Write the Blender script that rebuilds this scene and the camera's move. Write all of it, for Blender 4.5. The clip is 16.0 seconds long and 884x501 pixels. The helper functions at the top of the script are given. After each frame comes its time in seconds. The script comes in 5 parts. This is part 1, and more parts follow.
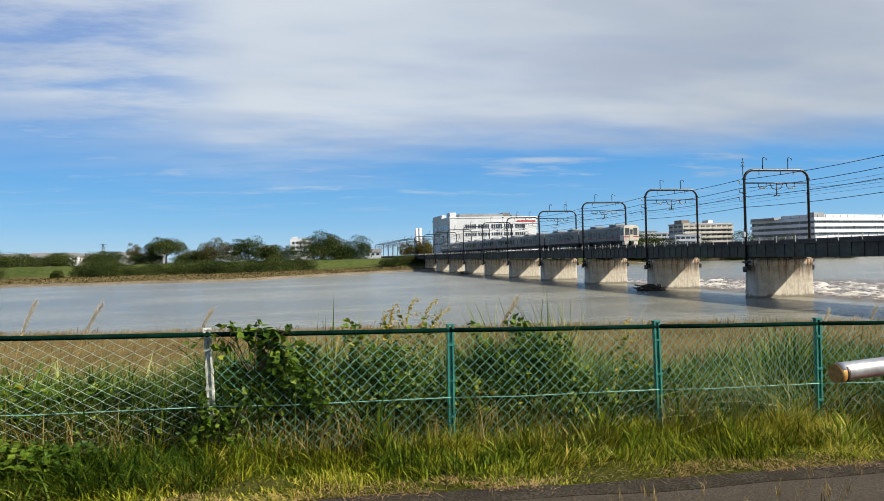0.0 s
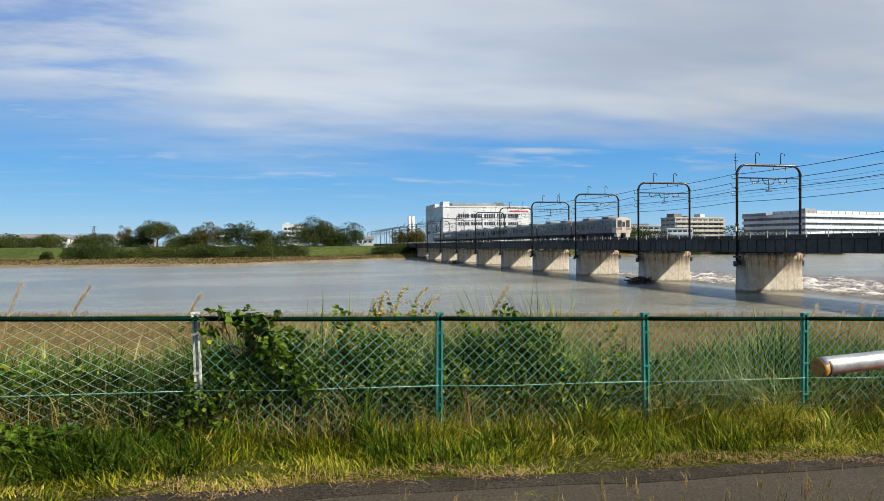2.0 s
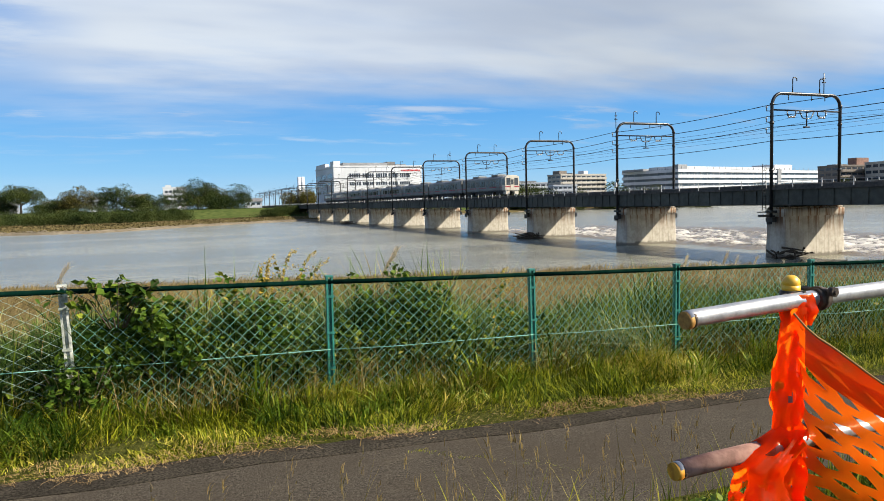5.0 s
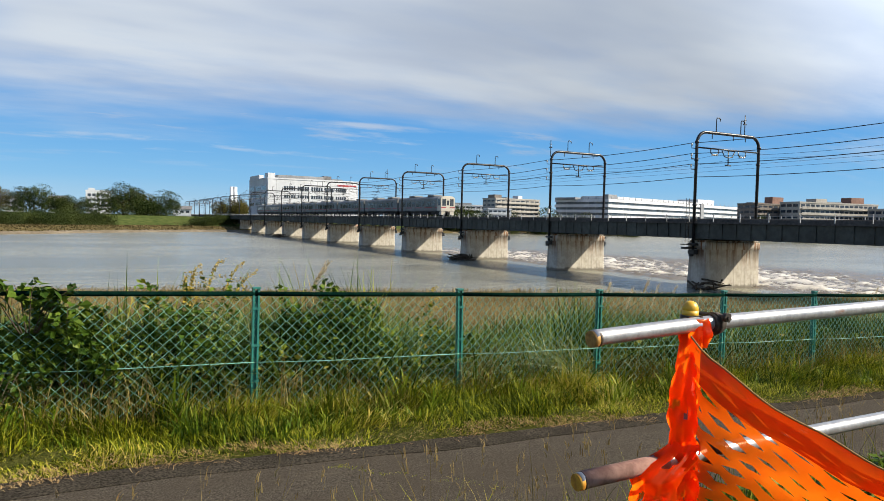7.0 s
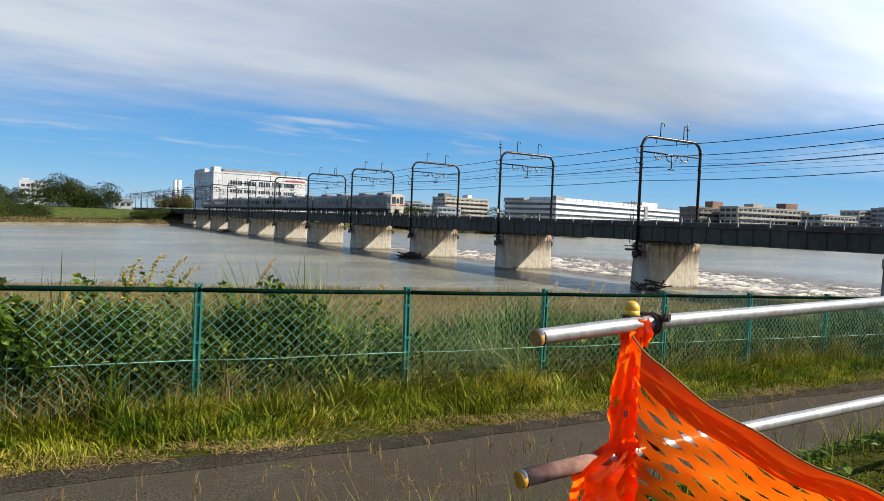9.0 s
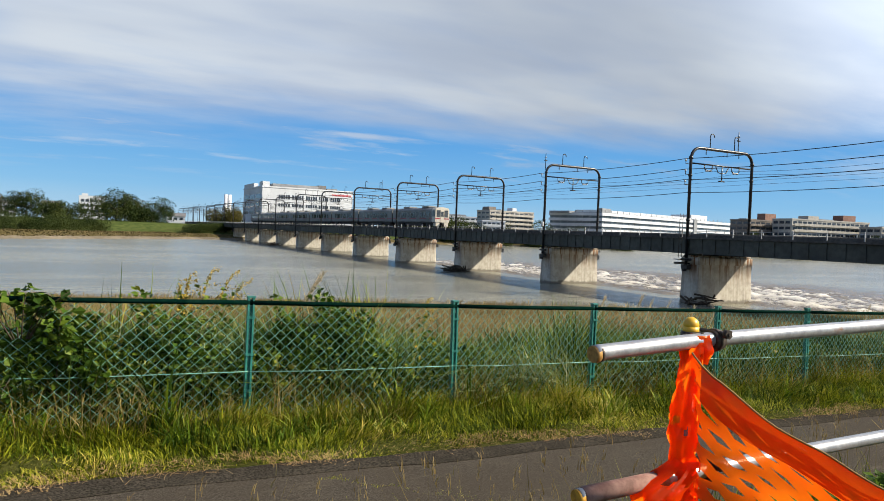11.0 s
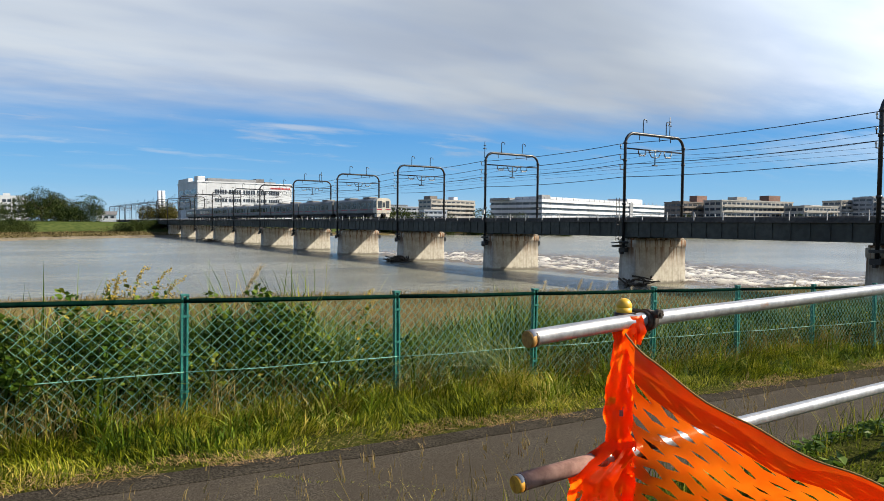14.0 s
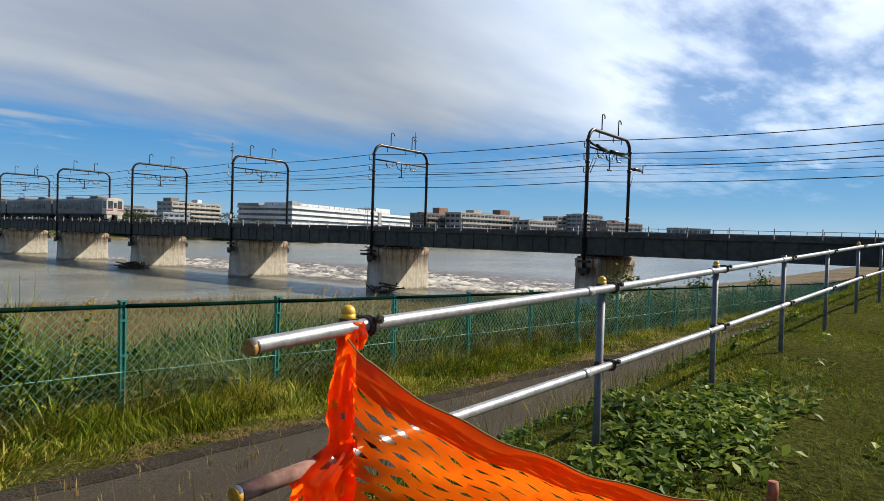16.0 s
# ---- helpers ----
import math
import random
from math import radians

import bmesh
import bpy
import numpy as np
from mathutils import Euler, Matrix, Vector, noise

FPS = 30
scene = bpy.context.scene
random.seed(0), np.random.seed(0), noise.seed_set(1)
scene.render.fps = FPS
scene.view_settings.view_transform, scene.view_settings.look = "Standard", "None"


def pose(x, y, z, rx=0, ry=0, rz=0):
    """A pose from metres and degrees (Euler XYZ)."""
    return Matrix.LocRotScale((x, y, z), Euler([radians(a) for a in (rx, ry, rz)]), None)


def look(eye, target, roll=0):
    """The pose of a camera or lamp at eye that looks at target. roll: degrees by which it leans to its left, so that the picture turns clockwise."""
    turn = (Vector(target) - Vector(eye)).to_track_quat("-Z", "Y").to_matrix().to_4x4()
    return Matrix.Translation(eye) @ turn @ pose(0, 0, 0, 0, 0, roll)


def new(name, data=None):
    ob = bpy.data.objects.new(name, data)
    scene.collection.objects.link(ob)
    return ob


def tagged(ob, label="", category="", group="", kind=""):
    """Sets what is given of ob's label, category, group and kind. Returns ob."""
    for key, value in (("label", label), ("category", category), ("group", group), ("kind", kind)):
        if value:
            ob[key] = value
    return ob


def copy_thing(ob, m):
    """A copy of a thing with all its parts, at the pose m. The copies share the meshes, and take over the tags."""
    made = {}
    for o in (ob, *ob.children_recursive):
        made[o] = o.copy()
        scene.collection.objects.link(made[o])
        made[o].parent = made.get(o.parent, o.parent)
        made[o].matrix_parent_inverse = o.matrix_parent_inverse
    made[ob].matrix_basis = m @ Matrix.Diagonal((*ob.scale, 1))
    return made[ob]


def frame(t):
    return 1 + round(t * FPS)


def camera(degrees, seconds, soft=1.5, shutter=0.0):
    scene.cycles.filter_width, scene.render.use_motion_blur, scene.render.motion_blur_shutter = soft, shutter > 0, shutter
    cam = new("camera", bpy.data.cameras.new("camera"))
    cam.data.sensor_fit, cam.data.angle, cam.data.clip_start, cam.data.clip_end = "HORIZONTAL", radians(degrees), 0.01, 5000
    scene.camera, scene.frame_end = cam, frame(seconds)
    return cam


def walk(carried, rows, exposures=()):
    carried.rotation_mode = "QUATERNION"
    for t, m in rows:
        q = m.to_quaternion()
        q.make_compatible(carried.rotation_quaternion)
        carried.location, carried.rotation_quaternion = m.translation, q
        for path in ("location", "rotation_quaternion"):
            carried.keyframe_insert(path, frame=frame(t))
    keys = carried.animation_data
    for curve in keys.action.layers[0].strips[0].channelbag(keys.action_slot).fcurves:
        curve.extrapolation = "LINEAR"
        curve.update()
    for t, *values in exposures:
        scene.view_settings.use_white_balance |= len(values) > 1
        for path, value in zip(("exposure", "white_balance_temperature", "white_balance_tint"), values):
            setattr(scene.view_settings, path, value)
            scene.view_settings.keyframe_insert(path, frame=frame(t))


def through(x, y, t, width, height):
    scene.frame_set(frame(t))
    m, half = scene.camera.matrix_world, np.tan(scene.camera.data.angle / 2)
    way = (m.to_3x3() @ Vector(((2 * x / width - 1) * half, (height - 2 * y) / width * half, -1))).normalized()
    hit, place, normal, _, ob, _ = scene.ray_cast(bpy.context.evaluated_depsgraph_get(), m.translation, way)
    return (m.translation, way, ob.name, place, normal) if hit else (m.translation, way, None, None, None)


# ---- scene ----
cam = camera(65.5, 16.0, soft=0.8)

PATH = [
    (0, (-0.051, 0.063, 1.767), (0.356, 2.021, 1.784), -1.4),
    (0.5, (-0.033, 0.066, 1.77), (0.389, 2.02, 1.76), -0.6),
    (1, (-0.043, 0.069, 1.77), (0.356, 2.029, 1.768), -0.7),
    (1.5, (-0.036, 0.072, 1.766), (0.361, 2.032, 1.773), -1.1),
    (2, (-0.033, 0.071, 1.763), (0.395, 2.024, 1.747), -0.3),
    (2.5, (-0.025, 0.081, 1.768), (0.454, 2.022, 1.705), 1.6),
    (3, (-0.041, 0.103, 1.765), (0.465, 2.036, 1.686), 1.3),
    (3.5, (-0.028, 0.105, 1.775), (0.499, 2.031, 1.668), 0.6),
    (4, (-0.015, 0.105, 1.775), (0.602, 2.004, 1.659), -0.4),
    (4.2, (-0.01, 0.113, 1.771), (0.648, 1.997, 1.637), -0.3),
    (6.3, (0.048, 0.104, 1.777), (0.81, 1.951, 1.693), -2.0),
    (6.5, (0.018, 0.072, 1.775), (0.805, 1.909, 1.711), -1.3),
    (7, (0.015, 0.04, 1.767), (0.914, 1.824, 1.684), 1.4),
    (7.5, (0.028, 0.049, 1.768), (1.072, 1.751, 1.661), 2.5),
    (8, (0.001, 0.032, 1.771), (1.059, 1.728, 1.692), 2.6),
    (8.5, (0.019, 0.041, 1.769), (1.081, 1.733, 1.691), 2.6),
    (9, (0.024, 0.043, 1.766), (1.053, 1.756, 1.683), 2.4),
    (9.5, (0.01, 0.044, 1.767), (0.981, 1.791, 1.699), 1.9),
    (9.7, (-0.009, 0.035, 1.769), (0.928, 1.801, 1.701), 1.8),
    (11.8, (0.004, 0.068, 1.77), (0.919, 1.846, 1.726), 2.3),
    (12, (0.012, 0.07, 1.768), (0.959, 1.83, 1.722), 2.1),
    (12.5, (0.017, 0.062, 1.771), (1.033, 1.784, 1.717), 1.7),
    (13, (0.022, 0.056, 1.768), (1.066, 1.761, 1.703), 1.6),
    (13.5, (0.03, 0.058, 1.768), (1.088, 1.754, 1.698), 1.3),
    (14, (0.042, 0.073, 1.765), (1.102, 1.768, 1.69), 0.6),
    (14.5, (0.049, 0.066, 1.77), (1.199, 1.701, 1.709), 1.1),
    (15, (0.053, 0.032, 1.77), (1.405, 1.505, 1.729), 1.4),
    (15.5, (0.054, 0.006, 1.773), (1.546, 1.338, 1.744), 1.8),
    (16, (0.07, 0.002, 1.77), (1.659, 1.216, 1.732), 1.9),
]
walk(cam, [(t, look(eye, target, roll)) for t, eye, target, roll in PATH], exposures=[(0.0, 0.95), (4.0, 1.0), (4.2, 1.02), (6.3, 1.2), (6.5, 1.17), (7.0, 0.97), (7.5, 0.95), (14.5, 0.95), (15.3, 0.83), (16.0, 0.72)])

# ---- sky, sun, exposure ----
SUN = Vector((1.13, -0.73, 1.0)).normalized()
SUN_EL = math.asin(SUN.z)
SUN_AZ = math.atan2(SUN.x, SUN.y)


class Net:
    """A small helper to write node trees."""

    def __init__(self, tree):
        self.t = tree
        tree.nodes.clear()

    def n(self, kind, ins=None, **props):
        node = self.t.nodes.new(kind)
        for k, v in props.items():
            setattr(node, k, v)
        for k, v in (ins or {}).items():
            sock = node.inputs[k]
            if isinstance(v, bpy.types.NodeSocket):
                self.t.links.new(v, sock)
            else:
                sock.default_value = v
        return node

    def math(self, op, a, b=0.0, c=0.0, clamp=False):
        return self.n("ShaderNodeMath", {0: a, 1: b, 2: c}, operation=op, use_clamp=clamp).outputs[0]

    def noise(self, vec, scale, detail=4.0, rough=0.55, out=0):
        ins = {"Scale": scale, "Detail": detail, "Roughness": rough}
        if vec is not None:
            ins["Vector"] = vec
        return self.n("ShaderNodeTexNoise", ins).outputs[out]

    def span(self, v, lo, hi, a=0.0, b=1.0):
        return self.n("ShaderNodeMapRange", {0: v, 1: lo, 2: hi, 3: a, 4: b}, interpolation_type="SMOOTHSTEP").outputs[0]

    def ramp(self, v, stops):
        node = self.n("ShaderNodeValToRGB", {0: v})
        els = node.color_ramp.elements
        while len(els) < len(stops):
            els.new(0.5)
        for e, (p, c) in zip(els, stops):
            e.position, e.color = p, (*c, 1)
        return node.outputs[0]

    def mix(self, f, a, b, mode="MIX"):
        node = self.n("ShaderNodeMix", data_type="RGBA", blend_type=mode)
        for key, v in ((0, f), (6, a), (7, b)):
            if isinstance(v, bpy.types.NodeSocket):
                self.t.links.new(v, node.inputs[key])
            elif key == 0:
                node.inputs[0].default_value = v
            else:
                node.inputs[key].default_value = (*v, 1)
        return node.outputs[2]


world = bpy.data.worlds.new("sky")
scene.world = world
world.use_nodes = True
w = Net(world.node_tree)
sky = w.n("ShaderNodeTexSky", sky_type="NISHITA", sun_disc=False, sun_elevation=SUN_EL, sun_rotation=SUN_AZ,
          air_density=1.0, dust_density=0.0, ozone_density=4.0)
way = w.n("ShaderNodeTexCoord").outputs["Generated"]
sep = w.n("ShaderNodeSeparateXYZ", {0: way})
up = w.math("MAXIMUM", sep.outputs[2], 0.0)
flat = w.math("ADD", up, 0.10)
dome = w.n("ShaderNodeCombineXYZ", {0: w.math("DIVIDE", sep.outputs[0], flat), 1: w.math("DIVIDE", sep.outputs[1], flat), 2: 0.0}).outputs[0]
streak = w.n("ShaderNodeMapping", {"Vector": dome, "Rotation": (0, 0, radians(24)), "Scale": (0.48, 1.0, 1.0)}).outputs[0]
broad = w.noise(streak, 0.55, 5.0, 0.5)
fine = w.noise(streak, 3.2, 7.0, 0.6)
edge = w.math("MULTIPLY_ADD", w.math("SUBTRACT", broad, 0.5), 0.16, w.math("MULTIPLY_ADD", w.math("SUBTRACT", fine, 0.5), 0.045, up))
sheet = w.span(edge, 0.105, 0.20)
# a thinner place in the cloud, and broken cloud farther round
gap = w.n("ShaderNodeVectorMath", {0: way, 1: (-0.30, 0.915, 0.27)}, operation="DOT_PRODUCT").outputs["Value"]
gap = w.math("MULTIPLY", w.span(gap, 0.968, 1.0), w.span(fine, 0.32, 0.66))
gap2 = w.n("ShaderNodeVectorMath", {0: way, 1: (0.93, 0.215, 0.295)}, operation="DOT_PRODUCT").outputs["Value"]
gap2 = w.math("MULTIPLY", w.span(gap2, 0.968, 0.99), w.span(w.noise(streak, 2.3, 6.0, 0.55), 0.38, 0.62, 1.1, 0.0))
sheet = w.math("MULTIPLY", sheet, w.math("SUBTRACT", 1.0, w.math("MULTIPLY", w.math("MAXIMUM", gap, gap2), 0.72)))
sheet = w.math("MULTIPLY", sheet, w.span(up, 0.40, 0.58, 1.0, 0.12))
wisp = w.math("MULTIPLY", w.math("MULTIPLY", w.span(fine, 0.50, 0.74), w.span(up, 0.045, 0.12)), 0.55)
azim = w.math("ARCTAN2", sep.outputs[0], sep.outputs[1])
for a0, e0, len0, thick in ((20.0, 7.7, 6.5, 0.34), (45.0, 9.7, 7.0, 0.7), (78.5, 8.9, 3.0, 0.9), (87.0, 14.0, 5.0, 2.2), (66.0, 5.5, 14.0, 1.6)):
    da = w.math("DIVIDE", w.math("SUBTRACT", azim, radians(a0)), radians(len0))
    de = w.math("DIVIDE", w.math("SUBTRACT", w.math("ARCSINE", sep.outputs[2]), w.math("MULTIPLY_ADD", w.math("SUBTRACT", azim, radians(a0)), -0.04, radians(e0))), radians(thick))
    far = w.math("SQRT", w.math("ADD", w.math("MULTIPLY", da, da), w.math("MULTIPLY", de, de)))
    far = w.math("MULTIPLY_ADD", w.math("SUBTRACT", w.noise(streak, 7.0, 5.0, 0.6), 0.5), 1.6, far)
    wisp = w.math("MAXIMUM", wisp, w.span(far, 0.15, 1.15, 0.66 if e0 > 6 else 0.35, 0.0))
low = w.span(up, 0.0, 0.07, 0.10, 0.0)
cover = w.math("MAXIMUM", w.math("MAXIMUM", w.math("MULTIPLY", sheet, w.span(fine, 0.25, 0.6, 0.89, 0.985)), wisp), low)
tone = w.mix(w.span(w.noise(streak, 1.3, 3.5, 0.5), 0.34, 0.68), (0.60, 0.695, 0.855), (0.83, 0.91, 1.0))
toward = w.n("ShaderNodeVectorMath", {0: way, 1: tuple(SUN)}, operation="DOT_PRODUCT").outputs["Value"]
clear = w.ramp(w.math("MULTIPLY", up, 2.0), [(0.0, (0.190, 0.320, 0.430)), (0.10, (0.100, 0.258, 0.435)), (0.25, (0.050, 0.195, 0.415)), (0.6, (0.030, 0.120, 0.340)), (1.0, (0.02, 0.08, 0.25))])
deep = w.mix(0.85, w.mix(1.0, sky.outputs[0], (0.055, 0.055, 0.055), "MULTIPLY"), clear)
bg_sky = w.n("ShaderNodeBackground", {"Color": deep, "Strength": 1.0})
bg_cloud = w.n("ShaderNodeBackground", {"Color": tone, "Strength": w.math("ADD", w.span(toward, -0.15, 0.2, 0.41, 0.34), w.span(toward, 0.30, 0.64, 0.0, 0.50))})
mixed = w.n("ShaderNodeMixShader", {0: cover, 1: bg_sky.outputs[0], 2: bg_cloud.outputs[0]})
w.n("ShaderNodeOutputWorld", {0: mixed.outputs[0]})

sun = new("sun", bpy.data.lights.new("sun", "SUN"))
sun.data.energy, sun.data.angle, sun.data.color = 5.0, radians(0.6), (1.0, 0.895, 0.735)
sun.matrix_world = look(SUN * 60, (0, 0, 0))


# ---- materials ----
def material(name, build):
    m = bpy.data.materials.new(name)
    m.use_nodes = True
    k = Net(m.node_tree)
    shader = build(k)
    k.n("ShaderNodeOutputMaterial", {0: shader})
    return m


def surface(k, color, rough=0.6, metal=0.0, bump=None, height=0.02, spec=0.5, **more):
    ins = {"Base Color": color if isinstance(color, bpy.types.NodeSocket) else (*color, 1), "Roughness": rough, "Metallic": metal, "Specular IOR Level": spec}
    if bump is not None:
        ins["Normal"] = k.n("ShaderNodeBump", {"Height": bump, "Distance": height, "Strength": 1.0}).outputs[0]
    ins.update(more)
    return k.n("ShaderNodeBsdfPrincipled", ins).outputs[0]


def place(k, scale=(1, 1, 1)):
    return k.n("ShaderNodeMapping", {"Vector": k.n("ShaderNodeTexCoord").outputs["Object"], "Scale": scale}).outputs[0]


def world_place(k, scale=(1, 1, 1)):
    return k.n("ShaderNodeMapping", {"Vector": k.n("ShaderNodeNewGeometry").outputs["Position"], "Scale": scale}).outputs[0]


def speckled(name, a, b, scale, rough=0.7, metal=0.0, bump=0.0, big=None, spec=0.5):
    """Two colours mixed by noise at two scales."""
    def build(k):
        v = place(k)
        f = k.noise(v, scale, 6, 0.6)
        c = k.mix(k.span(f, 0.32, 0.68), a, b)
        g = k.noise(v, big or scale / 9, 3, 0.5)
        c = k.mix(k.span(g, 0.3, 0.75, 0.0, 0.5), c, tuple(0.6 * q for q in a))
        return surface(k, c, k.span(g, 0.2, 0.8, rough - 0.08, min(1.0, rough + 0.1)), metal, f if bump else None, bump, spec if rough < 0.85 else 0.0)
    return material(name, build)


def leafy(name, stops, through=0.35, rough=0.55, field=0.7):
    """Leaves or blades: a colour for each piece, and light that comes through."""
    def build(k):
        geo = k.n("ShaderNodeNewGeometry")
        r = geo.outputs["Random Per Island"]
        n = k.noise(k.n("ShaderNodeMapping", {"Vector": geo.outputs["Position"]}).outputs[0], field, 3, 0.5)
        f = k.math("ADD", k.math("MULTIPLY", r, 0.68), k.math("MULTIPLY", k.span(n, 0.35, 0.65), 0.32))
        c = k.ramp(f, stops)
        body = surface(k, c, rough, 0.0, None, 0, 0.08)
        back = k.n("ShaderNodeBsdfTranslucent", {"Color": c}).outputs[0]
        return k.n("ShaderNodeMixShader", {0: through, 1: body, 2: back}).outputs[0]
    return material(name, build)


M = {}
M["lawn"] = speckled("lawn_soil", (0.026, 0.032, 0.008), (0.080, 0.080, 0.020), 22, 0.9, bump=0.03, big=0.5)
M["field"] = speckled("dry_field", (0.110, 0.084, 0.035), (0.182, 0.142, 0.064), 2.5, 0.95, bump=0.05, big=0.12)
M["sand"] = speckled("river_mud", (0.12, 0.10, 0.068), (0.21, 0.18, 0.13), 0.9, 0.95, bump=0.05, big=0.08)
M["bank"] = speckled("far_bank_soil", (0.075, 0.062, 0.026), (0.12, 0.095, 0.045), 0.5, 0.95, bump=0.05, big=0.05)
M["levee"] = speckled("levee_grass", (0.041, 0.063, 0.018), (0.081, 0.096, 0.030), 0.6, 0.95, bump=0.05, big=0.04)


def _asphalt(k):
    v = place(k)
    grit = k.noise(v, 75, 4, 0.75)
    blot = k.noise(v, 1.1, 5, 0.6)
    c = k.mix(k.span(grit, 0.35, 0.7), (0.022, 0.0195, 0.0155), (0.100, 0.086, 0.066))
    c = k.mix(k.span(blot, 0.35, 0.7, 0.0, 0.7), c, (0.046, 0.038, 0.028))
    c = k.mix(k.span(k.noise(place(k, (0.6, 2.2, 1)), 2.6, 6, 0.7), 0.56, 0.72, 0.0, 0.55), c, (0.105, 0.088, 0.064))
    return surface(k, c, 0.9, 0, grit, 0.006, 0.04)


M["asphalt"] = material("asphalt", _asphalt)
M["asphalt_edge"] = speckled("old_asphalt_edge", (0.018, 0.016, 0.013), (0.074, 0.064, 0.049), 60, 0.95, bump=0.012, big=2)
M["straw"] = leafy("straw", [(0.0, (0.190, 0.115, 0.045)), (0.5, (0.320, 0.215, 0.090)), (1.0, (0.420, 0.310, 0.150))], 0.2, 0.7)
M["verge"] = leafy("verge_grass", [(0.0, (0.008, 0.018, 0.001)), (0.42, (0.062, 0.092, 0.004)), (0.72, (0.31, 0.32, 0.018)), (1.0, (0.58, 0.44, 0.12))], 0.3)
M["pale_straw"] = leafy("bleached_straw", [(0.0, (0.20, 0.13, 0.04)), (0.5, (0.38, 0.29, 0.10)), (1.0, (0.58, 0.50, 0.24))], 0.15, 0.7)
M["dark_weed"] = leafy("dark_weed_blade", [(0.0, (0.006, 0.018, 0.001)), (0.5, (0.026, 0.055, 0.003)), (0.88, (0.085, 0.125, 0.010)), (1.0, (0.34, 0.28, 0.08))], 0.2)
M["weed"] = leafy("weed_blade", [(0.0, (0.008, 0.020, 0.003)), (0.46, (0.030, 0.062, 0.008)), (0.80, (0.12, 0.18, 0.030)), (1.0, (0.42, 0.42, 0.18))], 0.22)
M["reed"] = leafy("dry_reed", [(0.0, (0.118, 0.081, 0.030)), (0.5, (0.205, 0.150, 0.058)), (1.0, (0.310, 0.245, 0.108))], 0.3, 0.7, 0.15)
M["leaf"] = leafy("bramble_leaf", [(0.0, (0.014, 0.034, 0.005)), (0.5, (0.050, 0.095, 0.010)), (0.88, (0.115, 0.155, 0.015)), (1.0, (0.50, 0.33, 0.035))], 0.2, 0.40)
M["crown"] = leafy("tree_leaf", [(0.0, (0.012, 0.022, 0.006)), (0.5, (0.032, 0.050, 0.012)), (1.0, (0.082, 0.092, 0.022))], 0.15, 0.6, 0.08)
M["crown_warm"] = leafy("tree_leaf_autumn", [(0.0, (0.036, 0.038, 0.011)), (0.5, (0.078, 0.073, 0.018)), (1.0, (0.155, 0.119, 0.031))], 0.25, 0.6, 0.08)
M["plume"] = leafy("pampas_plume", [(0.0, (0.44, 0.36, 0.22)), (1.0, (0.70, 0.62, 0.44))], 0.4, 0.7)
M["yellow"] = leafy("goldenrod_flower", [(0.0, (0.30, 0.21, 0.035)), (1.0, (0.46, 0.35, 0.07))], 0.3, 0.7)
M["bark"] = speckled("bark", (0.05, 0.038, 0.028), (0.11, 0.088, 0.065), 6, 0.9, bump=0.02)


def _water(k):
    v = world_place(k, (0.35, 1.0, 1.0))
    a = k.noise(v, 0.75, 5, 0.6)
    b = k.noise(world_place(k, (0.5, 1, 1)), 0.06, 4, 0.55)
    c = k.mix(k.span(b, 0.35, 0.65), (0.132, 0.130, 0.096), (0.188, 0.186, 0.143))
    h = k.math("MULTIPLY", a, k.span(b, 0.3, 0.7, 0.45, 1.3))
    return surface(k, c, 0.24, 0, h, 0.24, 0.34)


M["water"] = material("muddy_water", _water)


def _rapids(k):
    v = world_place(k, (0.6, 1.0, 1.4))
    a = k.noise(v, 0.85, 9, 0.72)
    z = k.n("ShaderNodeSeparateXYZ", {0: k.n("ShaderNodeNewGeometry").outputs["Position"]}).outputs[2]
    crest = k.span(z, -3.95, -3.55)
    xs = k.n("ShaderNodeSeparateXYZ", {0: k.n("ShaderNodeNewGeometry").outputs["Position"]}).outputs[0]
    band = k.math("MULTIPLY", k.math("MULTIPLY", k.span(xs, 58, 62), k.span(xs, 92, 66)), 0.12)
    f = k.span(k.math("ADD", k.math("ADD", a, band), k.math("MULTIPLY", crest, 0.26)), 0.58, 0.92)
    c = k.mix(f, (0.16, 0.135, 0.10), (0.68, 0.65, 0.57))
    return surface(k, c, k.span(f, 0.0, 1.0, 0.22, 0.85), 0, k.noise(v, 2.4, 5, 0.7), 0.25, 0.5)


M["rapids"] = material("white_water", _rapids)


def _pier(k):
    v = place(k)
    s = k.noise(v, 1.4, 7, 0.62)
    c = k.mix(k.span(s, 0.3, 0.7), (0.31, 0.285, 0.235), (0.46, 0.43, 0.365))
    run = k.noise(place(k, (2.2, 2.2, 0.10)), 1.6, 4, 0.6)
    sz = k.n("ShaderNodeSeparateXYZ", {0: v}).outputs[2]
    head = k.span(sz, 1.3, 4.3)
    c = k.mix(k.math("MULTIPLY", k.span(run, 0.47, 0.60), head), c, (0.16, 0.068, 0.024))
    c = k.mix(k.math("MULTIPLY", k.span(k.noise(place(k, (3, 3, 0.15)), 1.1, 3, 0.5), 0.5, 0.8), 0.55), c, (0.17, 0.155, 0.13))
    wet = k.math("MULTIPLY_ADD", k.math("SUBTRACT", s, 0.5), 0.8, sz)
    c = k.mix(k.span(wet, 0.15, 0.45, 0.8, 0.0), c, (0.10, 0.09, 0.07))
    return surface(k, c, 0.88, 0, k.noise(v, 18, 5, 0.6), 0.015, 0.3)


